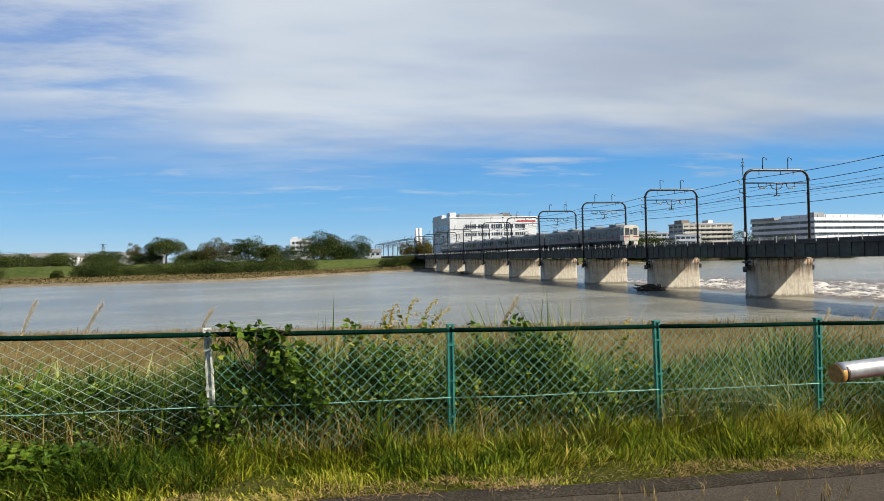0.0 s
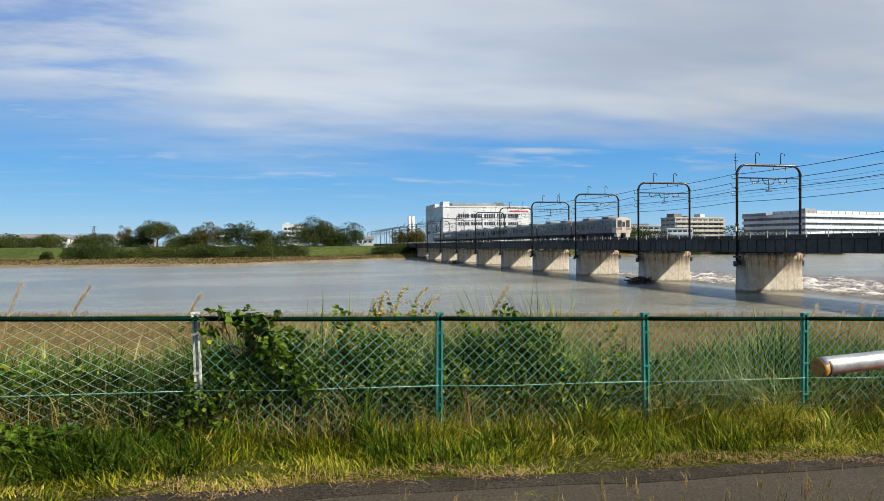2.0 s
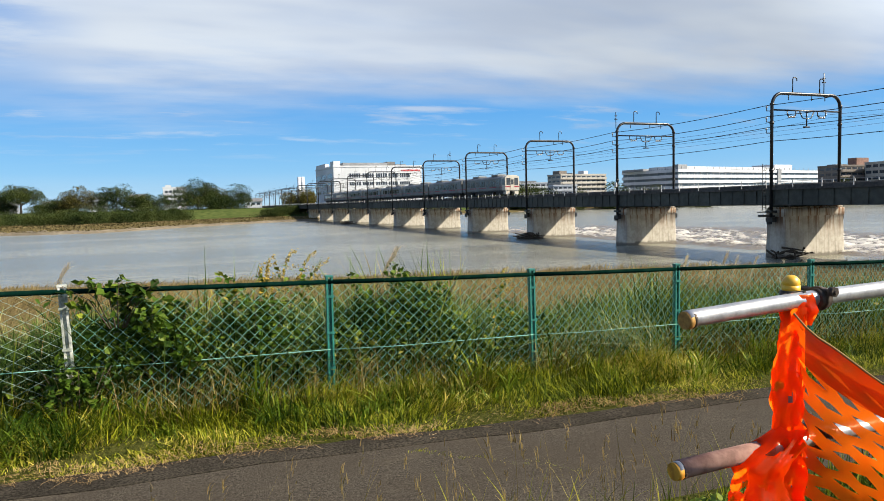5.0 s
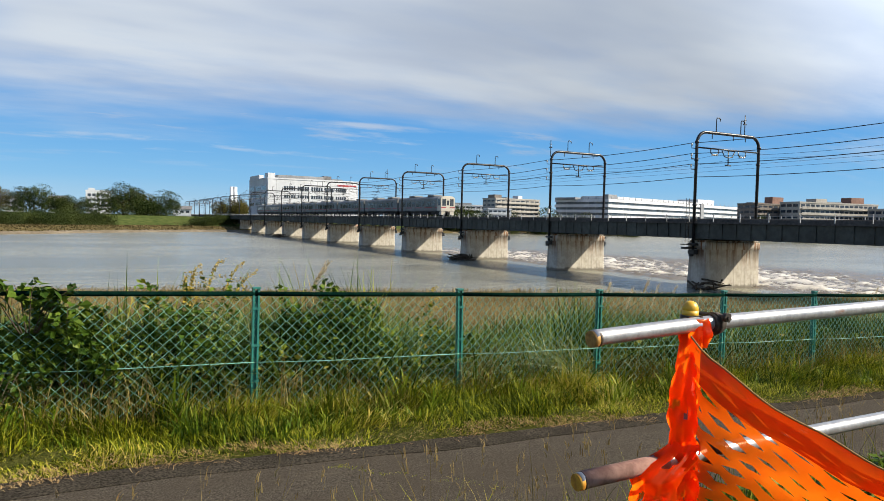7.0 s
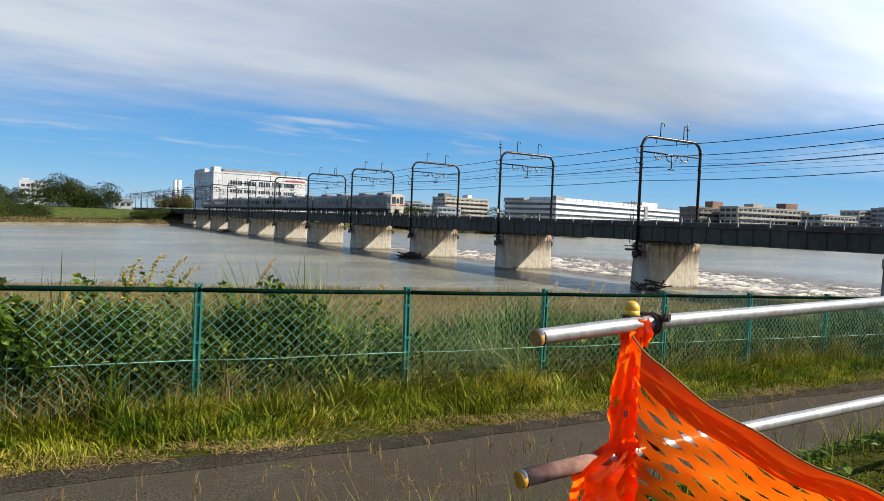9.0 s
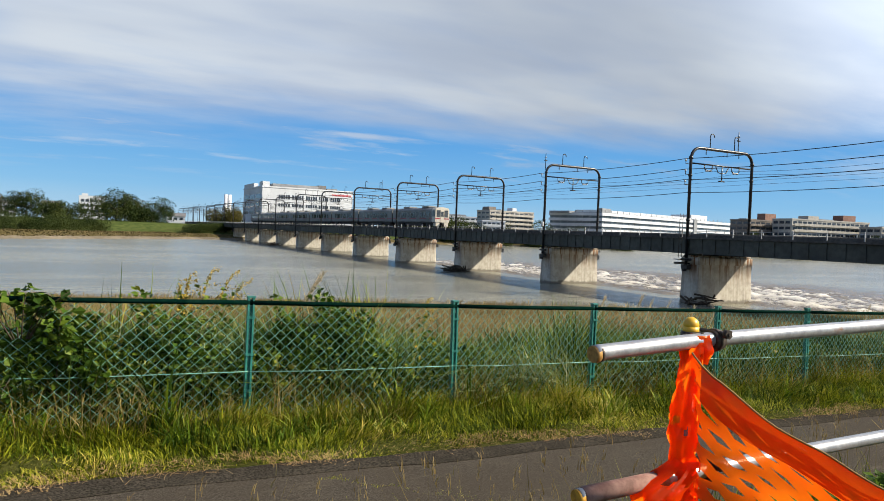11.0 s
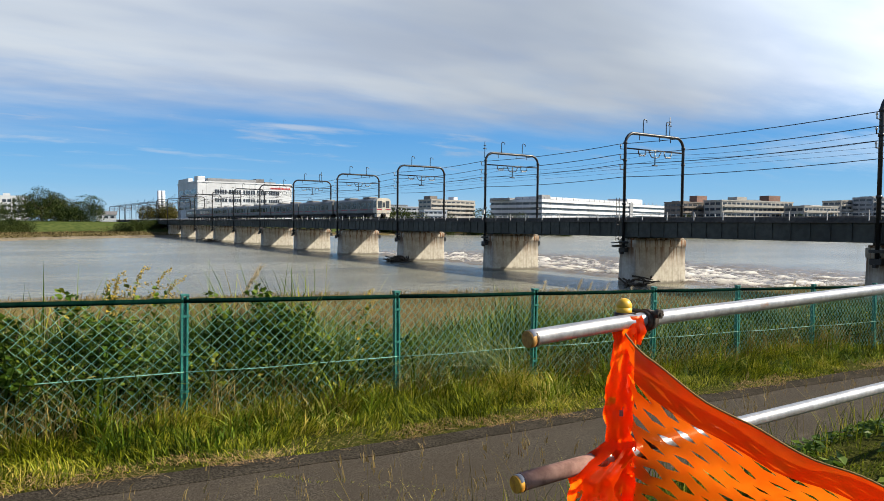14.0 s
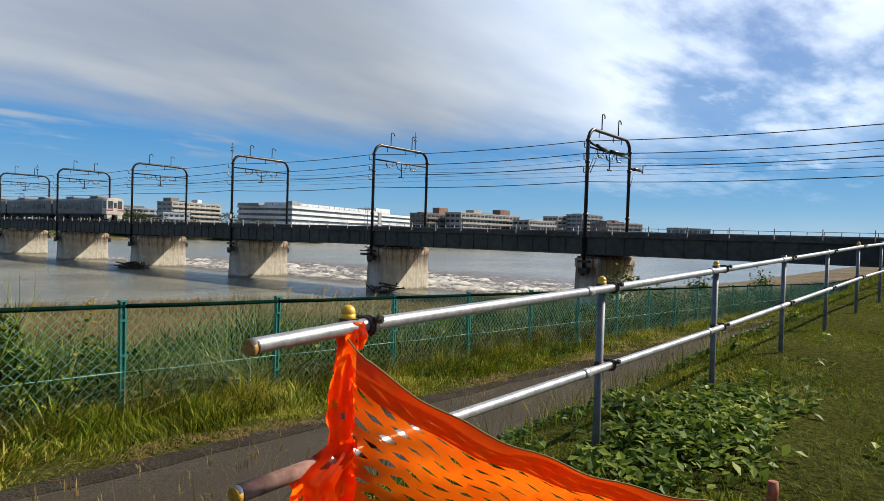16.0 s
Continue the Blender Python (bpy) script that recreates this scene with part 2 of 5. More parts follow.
M["pier"] = material("stained_concrete", _pier)
M["girder"] = speckled("weathered_girder_steel", (0.017, 0.023, 0.020), (0.042, 0.051, 0.045), 1.6, 0.65, 0.0, 0.004, 0.25)
M["deck"] = speckled("bridge_deck", (0.060, 0.060, 0.059), (0.102, 0.099, 0.093), 3, 0.85, bump=0.01)
M["rail_steel"] = speckled("rail_steel", (0.10, 0.075, 0.06), (0.2, 0.18, 0.165), 8, 0.5, 0.6)
M["sleeper"] = speckled("sleeper_wood", (0.030, 0.024, 0.019), (0.060, 0.051, 0.042), 10, 0.9)
M["ballast"] = speckled("ballast", (0.072, 0.066, 0.060), (0.144, 0.132, 0.120), 12, 0.95, bump=0.04)
M["gantry"] = speckled("black_painted_steel", (0.009, 0.010, 0.011), (0.020, 0.021, 0.023), 5, 0.38, 0.2, 0.0, 0.5)
M["porcelain"] = speckled("porcelain", (0.45, 0.45, 0.43), (0.62, 0.62, 0.6), 9, 0.3)
M["wire"] = speckled("wire", (0.015, 0.016, 0.017), (0.030, 0.030, 0.031), 3, 0.5, 0.5)
M["handrail"] = speckled("handrail_paint", (0.30, 0.31, 0.31), (0.45, 0.46, 0.46), 6, 0.6)
M["green"] = speckled("green_fence_coating", (0.012, 0.13, 0.105), (0.03, 0.21, 0.17), 30, 0.45, 0.0, 0.0, 3)
M["green_dark"] = speckled("dark_green_rail", (0.001, 0.010, 0.007), (0.004, 0.018, 0.013), 20, 0.85, 0.0, 0.0, 2, 0.15)
M["mesh_wire"] = speckled("coated_wire", (0.07, 0.27, 0.205), (0.26, 0.46, 0.36), 25, 0.5, 0.0, 0.0, 1.2)
M["mesh_wire_pale"] = speckled("pale_coated_wire", (0.20, 0.36, 0.30), (0.42, 0.48, 0.40), 25, 0.5, 0.0, 0.0, 1.2)
M["post_grey"] = speckled("dark_grey_post", (0.085, 0.10, 0.115), (0.15, 0.165, 0.18), 12, 0.55, 0.3, 0.0, 1.0)
M["worn_white"] = speckled("worn_white_paint", (0.16, 0.20, 0.16), (0.72, 0.72, 0.66), 14, 0.6, 0.0, 0.0, 5)


def _pipe(k):
    v = place(k)
    f = k.noise(v, 40, 4, 0.6)
    rust = k.math("MULTIPLY", k.span(k.noise(place(k, (3, 9, 9)), 1.2, 6, 0.65), 0.67, 0.76), k.span(f, 0.3, 0.55))
    c = k.mix(k.span(f, 0.3, 0.7), (0.25, 0.255, 0.265), (0.37, 0.375, 0.385))
    c = k.mix(rust, c, (0.22, 0.10, 0.045))
    metal = k.math("SUBTRACT", 0.55, k.math("MULTIPLY", rust, 0.5))
    return surface(k, c, k.span(k.noise(v, 7, 3, 0.5), 0.3, 0.7, 0.30, 0.48), metal, f, 0.0006)


M["pipe"] = material("galvanised_pipe", _pipe)
M["rust_cap"] = speckled("rusty_cap", (0.22, 0.11, 0.03), (0.42, 0.24, 0.06), 60, 0.6, 0.3)
M["cap_yellow"] = speckled("worn_yellow_plastic", (0.30, 0.13, 0.012), (0.58, 0.30, 0.02), 45, 0.55)
M["rust_stake"] = speckled("rust_red_paint", (0.16, 0.035, 0.012), (0.34, 0.09, 0.03), 40, 0.7)
M["clamp"] = speckled("dark_clamp_steel", (0.035, 0.028, 0.022), (0.10, 0.075, 0.055), 60, 0.6, 0.5)
M["ball"] = speckled("yellow_plastic", (0.55, 0.30, 0.012), (0.72, 0.44, 0.025), 25, 0.4)


def orange_plastic(layers):
    """Thin orange plastic; two layers let less light through."""
    def build(k):
        v = place(k)
        f = k.noise(v, 9, 4, 0.6)
        dim = 1.0 if layers == 1 else 0.6
        c = k.mix(k.span(f, 0.3, 0.7), (0.74 * dim, 0.075 * dim, 0.003), (0.90 * dim, 0.115 * dim, 0.005))
        glow = k.mix(k.span(f, 0.3, 0.7), (1.0 * dim, 0.125 * dim, 0.003), (1.0 * dim, 0.175 * dim, 0.006))
        body = surface(k, c, 0.42, 0, k.noise(v, 38, 3, 0.5), 0.004, 0.4)
        back = k.n("ShaderNodeBsdfTranslucent", {"Color": glow}).outputs[0]
        lit = k.n("ShaderNodeMixShader", {0: 0.88 if layers == 1 else 0.5, 1: body, 2: back}).outputs[0]
        clear = k.n("ShaderNodeBsdfTransparent", {"Color": (1.0, 0.55, 0.35, 1)}).outputs[0]
        return k.n("ShaderNodeMixShader", {0: 0.09 if layers == 1 else 0.03, 1: lit, 2: clear}).outputs[0]
    return build


M["orange"] = material("orange_plastic_net", orange_plastic(1))
M["orange_hem"] = material("folded_orange_plastic", orange_plastic(2))
M["white_wall"] = speckled("white_painted_wall", (0.50, 0.525, 0.55), (0.57, 0.595, 0.625), 0.6, 0.7, big=0.06)
M["cream_wall"] = speckled("cream_wall", (0.33, 0.312, 0.275), (0.42, 0.40, 0.355), 0.6, 0.8, big=0.06)
M["brown_wall"] = speckled("brown_tile_wall", (0.135, 0.115, 0.098), (0.20, 0.175, 0.152), 0.8, 0.8, big=0.06)
M["brick_red"] = speckled("red_brown_tile_wall", (0.17, 0.085, 0.06), (0.25, 0.14, 0.10), 0.8, 0.8, big=0.06)
M["grey_wall"] = speckled("grey_wall", (0.192, 0.207, 0.222), (0.281, 0.296, 0.311), 0.6, 0.8, big=0.06)
M["window"] = speckled("dark_window_glass", (0.025, 0.032, 0.042), (0.06, 0.075, 0.095), 0.4, 0.12)
M["office_glass"] = speckled("dark_ribbon_glass", (0.06, 0.085, 0.105), (0.12, 0.155, 0.18), 0.2, 0.25, big=0.05)
M["roof"] = speckled("roofing", (0.104, 0.104, 0.104), (0.178, 0.174, 0.170), 0.8, 0.8)
M["red_sign"] = speckled("red_lettering", (0.42, 0.03, 0.03), (0.55, 0.05, 0.05), 3, 0.5)
M["train_steel"] = speckled("brushed_stainless_steel", (0.135, 0.139, 0.136), (0.19, 0.194, 0.19), 1.2, 0.42, 0.35, 0.0, 0.3)
M["train_cream"] = speckled("cream_train_paint", (0.465, 0.427, 0.345), (0.540, 0.510, 0.435), 3, 0.4)
M["train_dark"] = speckled("underframe", (0.022, 0.022, 0.023), (0.06, 0.058, 0.055), 4, 0.8)
M["train_red"] = speckled("red_stripe", (0.255, 0.015, 0.030), (0.315, 0.022, 0.045), 4, 0.45)
M["train_glass"] = speckled("train_window_glass", (0.03, 0.035, 0.04), (0.08, 0.085, 0.09), 1, 0.10)
M["roof_unit"] = speckled("roof_unit", (0.225, 0.225, 0.217), (0.315, 0.315, 0.300), 3, 0.7)


# ---- mesh helpers ----
def mesh_of(name, bm, mat):
    me = bpy.data.meshes.new(name)
    bm.to_mesh(me)
    bm.free()
    me.materials.append(M[mat])
    return me


def part(name, bm, mat, parent=None, label="", at=None):
    me = bm if isinstance(bm, bpy.types.Mesh) else mesh_of(name, bm, mat)
    ob = new(name, me)
    if parent is not None:
        ob.parent = parent
    if at is not None:
        ob.matrix_basis = at
    if label:
        tagged(ob, label)
    return ob


def thing(name, label, category, at=None, group="", kind=""):
    ob = new(name)
    if at is not None:
        ob.matrix_basis = at
    return tagged(ob, label, category, group, kind)


def box(bm, x0, x1, y0, y1, z0, z1, bevel=0.0):
    vs = [bm.verts.new((x, y, z)) for z in (z0, z1) for y in (y0, y1) for x in (x0, x1)]
    fs = [bm.faces.new([vs[i] for i in q]) for q in ((0, 2, 3, 1), (4, 5, 7, 6), (0, 1, 5, 4), (2, 6, 7, 3), (0, 4, 6, 2), (1, 3, 7, 5))]
    if bevel:
        bmesh.ops.bevel(bm, geom=list({e for f in fs for e in f.edges}), offset=bevel, segments=2, affect="EDGES")
    return bm


def boxes(*rows, bevel=0.0):
    bm = bmesh.new()
    for r in rows:
        box(bm, *r, bevel=bevel)
    return bm


def tube(bm, pts, radius, sides=8, cap=True):
    """A round bar along points; radius may be a number or one for each point."""
    pts = [Vector(p) for p in pts]
    rad = radius if isinstance(radius, (list, tuple)) else [radius] * len(pts)
    rings, side = [], None
    for i, p in enumerate(pts):
        d = (pts[min(i + 1, len(pts) - 1)] - pts[max(i - 1, 0)]).normalized()
        if side is None:
            side = d.orthogonal().normalized()
        side = (side - d * side.dot(d)).normalized()
        other = d.cross(side)
        rings.append([bm.verts.new(p + (side * math.cos(a) + other * math.sin(a)) * rad[i]) for a in (2 * math.pi * j / sides for j in range(sides))])
    for a, b in zip(rings, rings[1:]):
        for j in range(sides):
            f = bm.faces.new((a[j], a[(j + 1) % sides], b[(j + 1) % sides], b[j]))
            f.smooth = True
    if cap:
        bm.faces.new(list(reversed(rings[0])))
        bm.faces.new(rings[-1])
    return bm


def tubes(*rows, sides=8):
    bm = bmesh.new()
    for pts, r in rows:
        tube(bm, pts, r, sides)
    return bm


def soup(name, verts, quads, mat, smooth=False):
    """A mesh from arrays of corners and four-cornered faces."""
    me = bpy.data.meshes.new(name)
    me.from_pydata(verts, [], quads)
    me.materials.append(M[mat])
    if smooth:
        me.shade_smooth()
    return me


rng = np.random.default_rng(7)


def blades(name, root, height, width, mat, bend=0.5, turn=None, steps=3):
    """Many tapering, bending blades of grass in one mesh. root: N x 3."""
    n = len(root)
    if turn is None:
        turn = 2.6 * np.sin(root[:, 0] * 1.9 + 1.3 * np.sin(root[:, 1] * 2.3)) + 1.9 * np.cos(root[:, 1] * 3.1 + root[:, 0] * 0.7) + rng.normal(0, 0.9, n)
    a = turn
    lean = np.stack([np.cos(a), np.sin(a), np.zeros(n)], 1)
    f = a + np.pi / 2 + rng.normal(0, 0.6, n)
    side = np.stack([np.cos(f), np.sin(f), np.zeros(n)], 1)
    bendy = np.abs(rng.normal(bend, bend * 0.5, n))
    rings = []
    for s in range(steps):
        u = s / steps
        c = root + lean * (height * bendy * u * u)[:, None] + np.array([0, 0, 1.0]) * (height * (u - 0.25 * bendy * u * u))[:, None]
        wd = (width * (1 - 0.75 * u ** 1.5))[:, None] * side * 0.5
        rings += [c - wd, c + wd]
    tip = root + lean * (height * bendy)[:, None] + np.array([0, 0, 1.0]) * (height * (1 - 0.25 * bendy))[:, None]
    rings += [tip]
    k = 2 * steps + 1
    v = np.stack(rings, 1).reshape(-1, 3)
    base = (np.arange(n) * k)[:, None]
    quads = np.concatenate([base + np.array([[2 * s, 2 * s + 1, 2 * s + 3, 2 * s + 2]]) for s in range(steps - 1)])
    tris = base + np.array([[2 * steps - 2, 2 * steps - 1, 2 * steps]])
    me = bpy.data.meshes.new(name)
    loops = np.concatenate([quads.ravel(), tris.ravel()])
    starts = np.concatenate([np.arange(len(quads)) * 4, len(quads) * 4 + np.arange(len(tris)) * 3])
    me.vertices.add(len(v))
    me.vertices.foreach_set("co", v.ravel())
    me.loops.add(len(loops))
    me.loops.foreach_set("vertex_index", loops.astype(np.int32))
    me.polygons.add(len(starts))
    me.polygons.foreach_set("loop_start", starts.astype(np.int32))
    me.update(calc_edges=True)
    me.materials.append(M[mat])
    return me


def leaves(name, centre, size, mat, up=0.5):
    """Many small pointed leaves, each of two folded halves."""
    n = len(centre)
    d = rng.normal(0, 1, (n, 3))
    d[:, 2] = d[:, 2] * 0.5 - 0.2
    d /= np.linalg.norm(d, axis=1)[:, None]
    nrm = rng.normal(0, 1, (n, 3)) * (1 - up)
    nrm[:, 2] += up * 1.6
    s = np.cross(d, nrm)
    s /= np.linalg.norm(s, axis=1)[:, None] + 1e-9
    t = np.cross(s, d)
    L = size[:, None]
    v = np.stack([centre - d * L * 0.5, centre + s * L * 0.36 - d * L * 0.05 + t * L * 0.08, centre + d * L * 0.55, centre - s * L * 0.36 - d * L * 0.05 + t * L * 0.08], 1).reshape(-1, 3)
    base = (np.arange(n) * 4)[:, None]
    tri = np.concatenate([base + np.array([[0, 1, 2]]), base + np.array([[0, 2, 3]])])
    me = bpy.data.meshes.new(name)
    me.from_pydata(v.tolist(), [], tri.tolist())
    me.materials.append(M[mat])
    return me


def smooth_step(a, b, v):
    u = np.clip((v - a) / (b - a), 0, 1)
    return u * u * (3 - 2 * u)


# ---- ground, path, river ----
WATER = -4.0
BX, BW = 51.28, 8.6          # near and far edge of the bridge: BX and BX + BW
SPAN, PIER0 = 23.55, 48.19   # pitch of the piers, the first that stands in the river


def near_edge(x):
    return np.interp(x, [-4000, -200, -60, -12, 8, 25, 34, 46, 60, 75, 115, 250, 4000], [140, 100, 76, 61.5, 56, 50.5, 48, 42, 38.5, 35, 31, 33, 80])


def far_edge(x):
    return np.interp(x, [-4000, -300, -80, -50, -20, 14, 34, 60, 200, 4000], [300, 230, 212, 210, 202, 246, 264, 275, 330, 600])


def verge_z(x):
    return -0.026 * np.clip(x, -30, 45)


def rail_z(x):
    return np.interp(x, [-10, 3.5, 12, 45], [0.34, 0.637, 0.92, 1.9])


def ground_z(x, y):
    x, y = np.asarray(x, float), np.asarray(y, float)
    z = verge_z(x)
    bank = rail_z(x)
    z = z + (bank - z) * smooth_step(3.5, 1.7, y)
    e = near_edge(x)
    drop = smooth_step(7.2, 17, y)
    z = z * (1 - drop) + (-3.25) * drop
    z = z + (-0.5) * smooth_step(18, e - 1.5, np.minimum(y, e))
    z = np.where(y > e - 2.5, z + (-2.8) * smooth_step(e - 2.5, e + 6, y), z)
    f = far_edge(x)
    z = z + 3.2 * smooth_step(f - 5, f + 3, y) + 0.9 * smooth_step(f + 3, f + 24, y)
    lev = np.maximum(297, f + 24)
    z = z + 3.9 * smooth_step(lev, lev + 17, y)
    return z


def lines(pairs):
    out = [pairs[0][0]]
    for (a, _), (b, step) in zip(pairs, pairs[1:]):
        out += list(np.linspace(a, b, max(1, int(round((b - a) / step))) + 1)[1:])
    return np.array(out)


gx = lines([(-4000, 0), (-400, 600), (-100, 30), (-14, 6), (40, 0.9), (130, 5), (500, 37), (4500, 800)])
gy = lines([(-3000, 0), (-60, 490), (-4, 8), (8, 0.4), (20, 1.0), (66, 2.3), (190, 12), (360, 4.5), (600, 40), (4800, 700)])
X, Y = np.meshgrid(gx, gy)
Z = ground_z(X, Y)
near = (np.abs(X) < 60) & (Y < 20)
Z = Z + np.where(near, 0.025 * np.sin(X * 2.1 + 1.3 * np.sin(Y * 1.7)) * np.cos(Y * 2.7) * ((Y < 3.0) | (Y > 5.4)), 0)
nx, ny = len(gx), len(gy)
ij = (np.arange(ny - 1)[:, None] * nx + np.arange(nx - 1)[None, :]).ravel()
quads = np.stack([ij, ij + 1, ij + nx + 1, ij + nx], 1)
me = soup("ground", np.stack([X.ravel(), Y.ravel(), Z.ravel()], 1).tolist(), quads.tolist(), "lawn", True)
for k in ("field", "sand", "levee", "bank"):
    me.materials.append(M[k])
cx, cy = X.ravel()[ij] + 0.1, Y.ravel()[ij] + 0.1
e, f = near_edge(cx), far_edge(cx)
slot = np.where(cy < 8.5, 0, np.where(cy < e - 4, 1, np.where(cy < f + 6, 2, np.where(cy < np.maximum(297, f + 24), 4, 3))))
slot = np.where((cx > 75) & (cy > 9) & (cy < e), 2, slot)
me.polygons.foreach_set("material_index", slot.astype(np.int32))
tagged(new("ground", me), "grassy river bank with dry reed flats and sandy shores", "ground", kind="structure")

# asphalt path, with a darker old strip along its far edge
px = np.arange(-40, 60.1, 0.5)


def strip(name, y0, y1, lift, mat, label, category):
    n = len(px)
    wob0 = 0.03 * np.sin(px * 1.7) + 0.02 * np.sin(px * 4.1)
    wob1 = 0.035 * np.sin(px * 1.3 + 1) + 0.025 * np.sin(px * 5.3)
    rows = []
    for yy, dz in ((y0 + wob0, lift - 0.12), (y0 + wob0, lift), (y1 + wob1, lift), (y1 + wob1, lift - 0.12)):
        rows.append(np.stack([px, yy, verge_z(px) + dz], 1))
    v = np.concatenate(rows)
    q = [(r * n + i, r * n + i + 1, (r + 1) * n + i + 1, (r + 1) * n + i) for r in range(3) for i in range(n - 1)]
    return tagged(new(name, soup(name, v.tolist(), q, mat)), label, category, kind="structure")


strip("path", 2.95, 5.02, 0.025, "asphalt", "worn grey asphalt footpath along the bank", "path")
strip("path_edge", 4.84, 5.11, 0.031, "asphalt_edge", "darker patched asphalt strip along the path", "path")

wx = lines([(-4000, 0), (-300, 740), (400, 50), (4000, 720)])
wy = lines([(20, 0), (360, 20), (700, 170)])
X, Y = np.meshgrid(wx, wy)
nx, ny = len(wx), len(wy)
ij = (np.arange(ny - 1)[:, None] * nx + np.arange(nx - 1)[None, :]).ravel()
tagged(new("water", soup("water", np.stack([X.ravel(), Y.ravel(), 0 * X.ravel() + WATER], 1).tolist(), np.stack([ij, ij + 1, ij + nx + 1, ij + nx], 1).tolist(), "water", True)),
       "wide muddy grey river with a rippled surface", "river", kind="structure")

# white water below the sill beside the bridge
rx, ry = np.arange(55, 112, 0.42), np.arange(33, 150, 0.5)
X, Y = np.meshgrid(rx, ry)
fade = smooth_step(55.5, 60, X) * smooth_step(110, 72, X) * smooth_step(150, 95, Y) * smooth_step(33, 37, Y)
Z = np.empty_like(X)
for (i, j), xx in np.ndenumerate(X):
    p = Vector((xx * 0.33, Y[i, j] * 0.20, 3.1))
    Z[i, j] = noise.turbulence(p, 4, True) * 0.75 + 0.35 * noise.noise(p * 4.3)
Z = WATER - 0.06 + fade * np.clip(Z, 0, 1.6) * 0.72
nx, ny = len(rx), len(ry)
ij = (np.arange(ny - 1)[:, None] * nx + np.arange(nx - 1)[None, :]).ravel()
tagged(new("rapids", soup("rapids", np.stack([X.ravel(), Y.ravel(), Z.ravel()], 1).tolist(), np.stack([ij, ij + 1, ij + nx + 1, ij + nx], 1).tolist(), "rapids", True)),
       "foaming white rapids downstream of the bridge piers", "rapids", kind="structure")


# ---- railway bridge ----
DECK = 2.38      # deck edge
RAIL_TOP = 2.72


def make_pier():
    base = thing("bridge_pier", "rust-streaked concrete bridge pier standing in the river", "pier", group="bridge piers")
    bm = bmesh.new()
    # long rounded shaft, a little wider at its foot; the origin lies at the water
    def ring(z, grow, n=8):
        hx, hy = 3.78 + grow, 1.05 + grow
        pts = []
        for sx, sy, a0 in ((1, 1, 0), (-1, 1, 90), (-1, -1, 180), (1, -1, 270)):
            for j in range(n + 1):
                a = radians(a0 + 90 * j / n)
                pts.append((sx * (hx - 0.25) + 0.25 * math.cos(a), sy * (hy - 0.25) + 0.25 * math.sin(a), z))
        return [bm.verts.new(p) for p in pts]
    rings = [ring(-3.5, 0.16), ring(0.0, 0.09), ring(2.2, 0.03), ring(3.72, 0.0), ring(3.75, 0.07), ring(4.40, 0.07), ring(4.45, 0.03)]
    for a, b in zip(rings, rings[1:]):
        for j in range(len(a)):
            bm.faces.new((a[j], a[(j + 1) % len(a)], b[(j + 1) % len(a)], b[j])).smooth = True
    bm.faces.new(rings[-1])
    part("shaft", bm, "pier", base)
    part("bearing_shelf", boxes((-3.7, 3.7, -0.95, 0.95, 4.454, 4.62), bevel=0.04), "pier", base)
    for sx in (-3.2, -1.0, 1.0, 3.2):
        part("bearing", boxes((sx - 0.3, sx + 0.3, -0.7, 0.7, 4.624, 4.86)), "girder", base)
    return base


def make_span():
    """One span between two piers, its origin under the deck's near edge at its near end."""
    base = thing("bridge_span", "dark weathered steel plate-girder railway bridge span", "bridge", group="bridge spans")
    L0, L1 = 0.05, SPAN - 0.05
    for gxx in (1.1, 3.3, 5.3, 7.5):
        bm = boxes((gxx - 0.02, gxx + 0.02, L0, L1, 0.90, 2.10), (gxx - 0.22, gxx + 0.22, L0, L1, 0.86, 0.90), (gxx - 0.22, gxx + 0.22, L0, L1, 2.10, 2.14))
        for j in range(14):
            yy = L0 + 0.3 + j * (SPAN - 0.7) / 13
            box(bm, gxx - 0.17, gxx - 0.022, yy - 0.02, yy + 0.02, 0.905, 2.095)
        part("girder", bm, "girder", base)
    # the edge beam that carries the walkway
    bm = boxes((0.10, 0.16, L0, L1, 0.86, 2.2))
    for j in range(16):
        yy = L0 + 0.2 + j * (SPAN - 0.5) / 15
        box(bm, 0.03, 0.098, yy - 0.022, yy + 0.022, 0.86, 2.18)
    box(bm, -0.02, 0.30, L0, L1, 0.79, 0.856)
    part("edge_beam", bm, "girder", base)
    part("deck_slab", boxes((-0.08, 8.68, L0, L1, 2.204, DECK)), "deck", base)
    for cxx in (2.4, 6.2):
        bm = bmesh.new()
        for j in range(36):
            yy = 0.35 + j * SPAN / 36
            box(bm, cxx - 1.25, cxx + 1.25, yy - 0.11, yy + 0.11, DECK + 0.004, DECK + 0.18)
        part("sleepers", bm, "sleeper", base)
        for g in (-0.72, 0.65):
            part("rail", boxes((cxx + g, cxx + g + 0.07, 0.0, SPAN, DECK + 0.184, RAIL_TOP)), "rail_steel", base)
    for sx, n in ((0.0, 8), (8.55, 20)):
        for j in range(n):
            yy = 0.6 + j * SPAN / n
            part("handrail_post", boxes((sx, sx + 0.06, yy, yy + 0.06, DECK + 0.004, DECK + 0.75)), "handrail", base)
    for zz in (0.42, 0.73):
        part("handrail_bar", boxes((8.56, 8.60, 0, SPAN, DECK + zz, DECK + zz + 0.045)), "handrail", base)
    part("cable_trough", boxes((0.35, 0.75, L0, L1, DECK + 0.004, DECK + 0.22)), "deck", base)
    return base


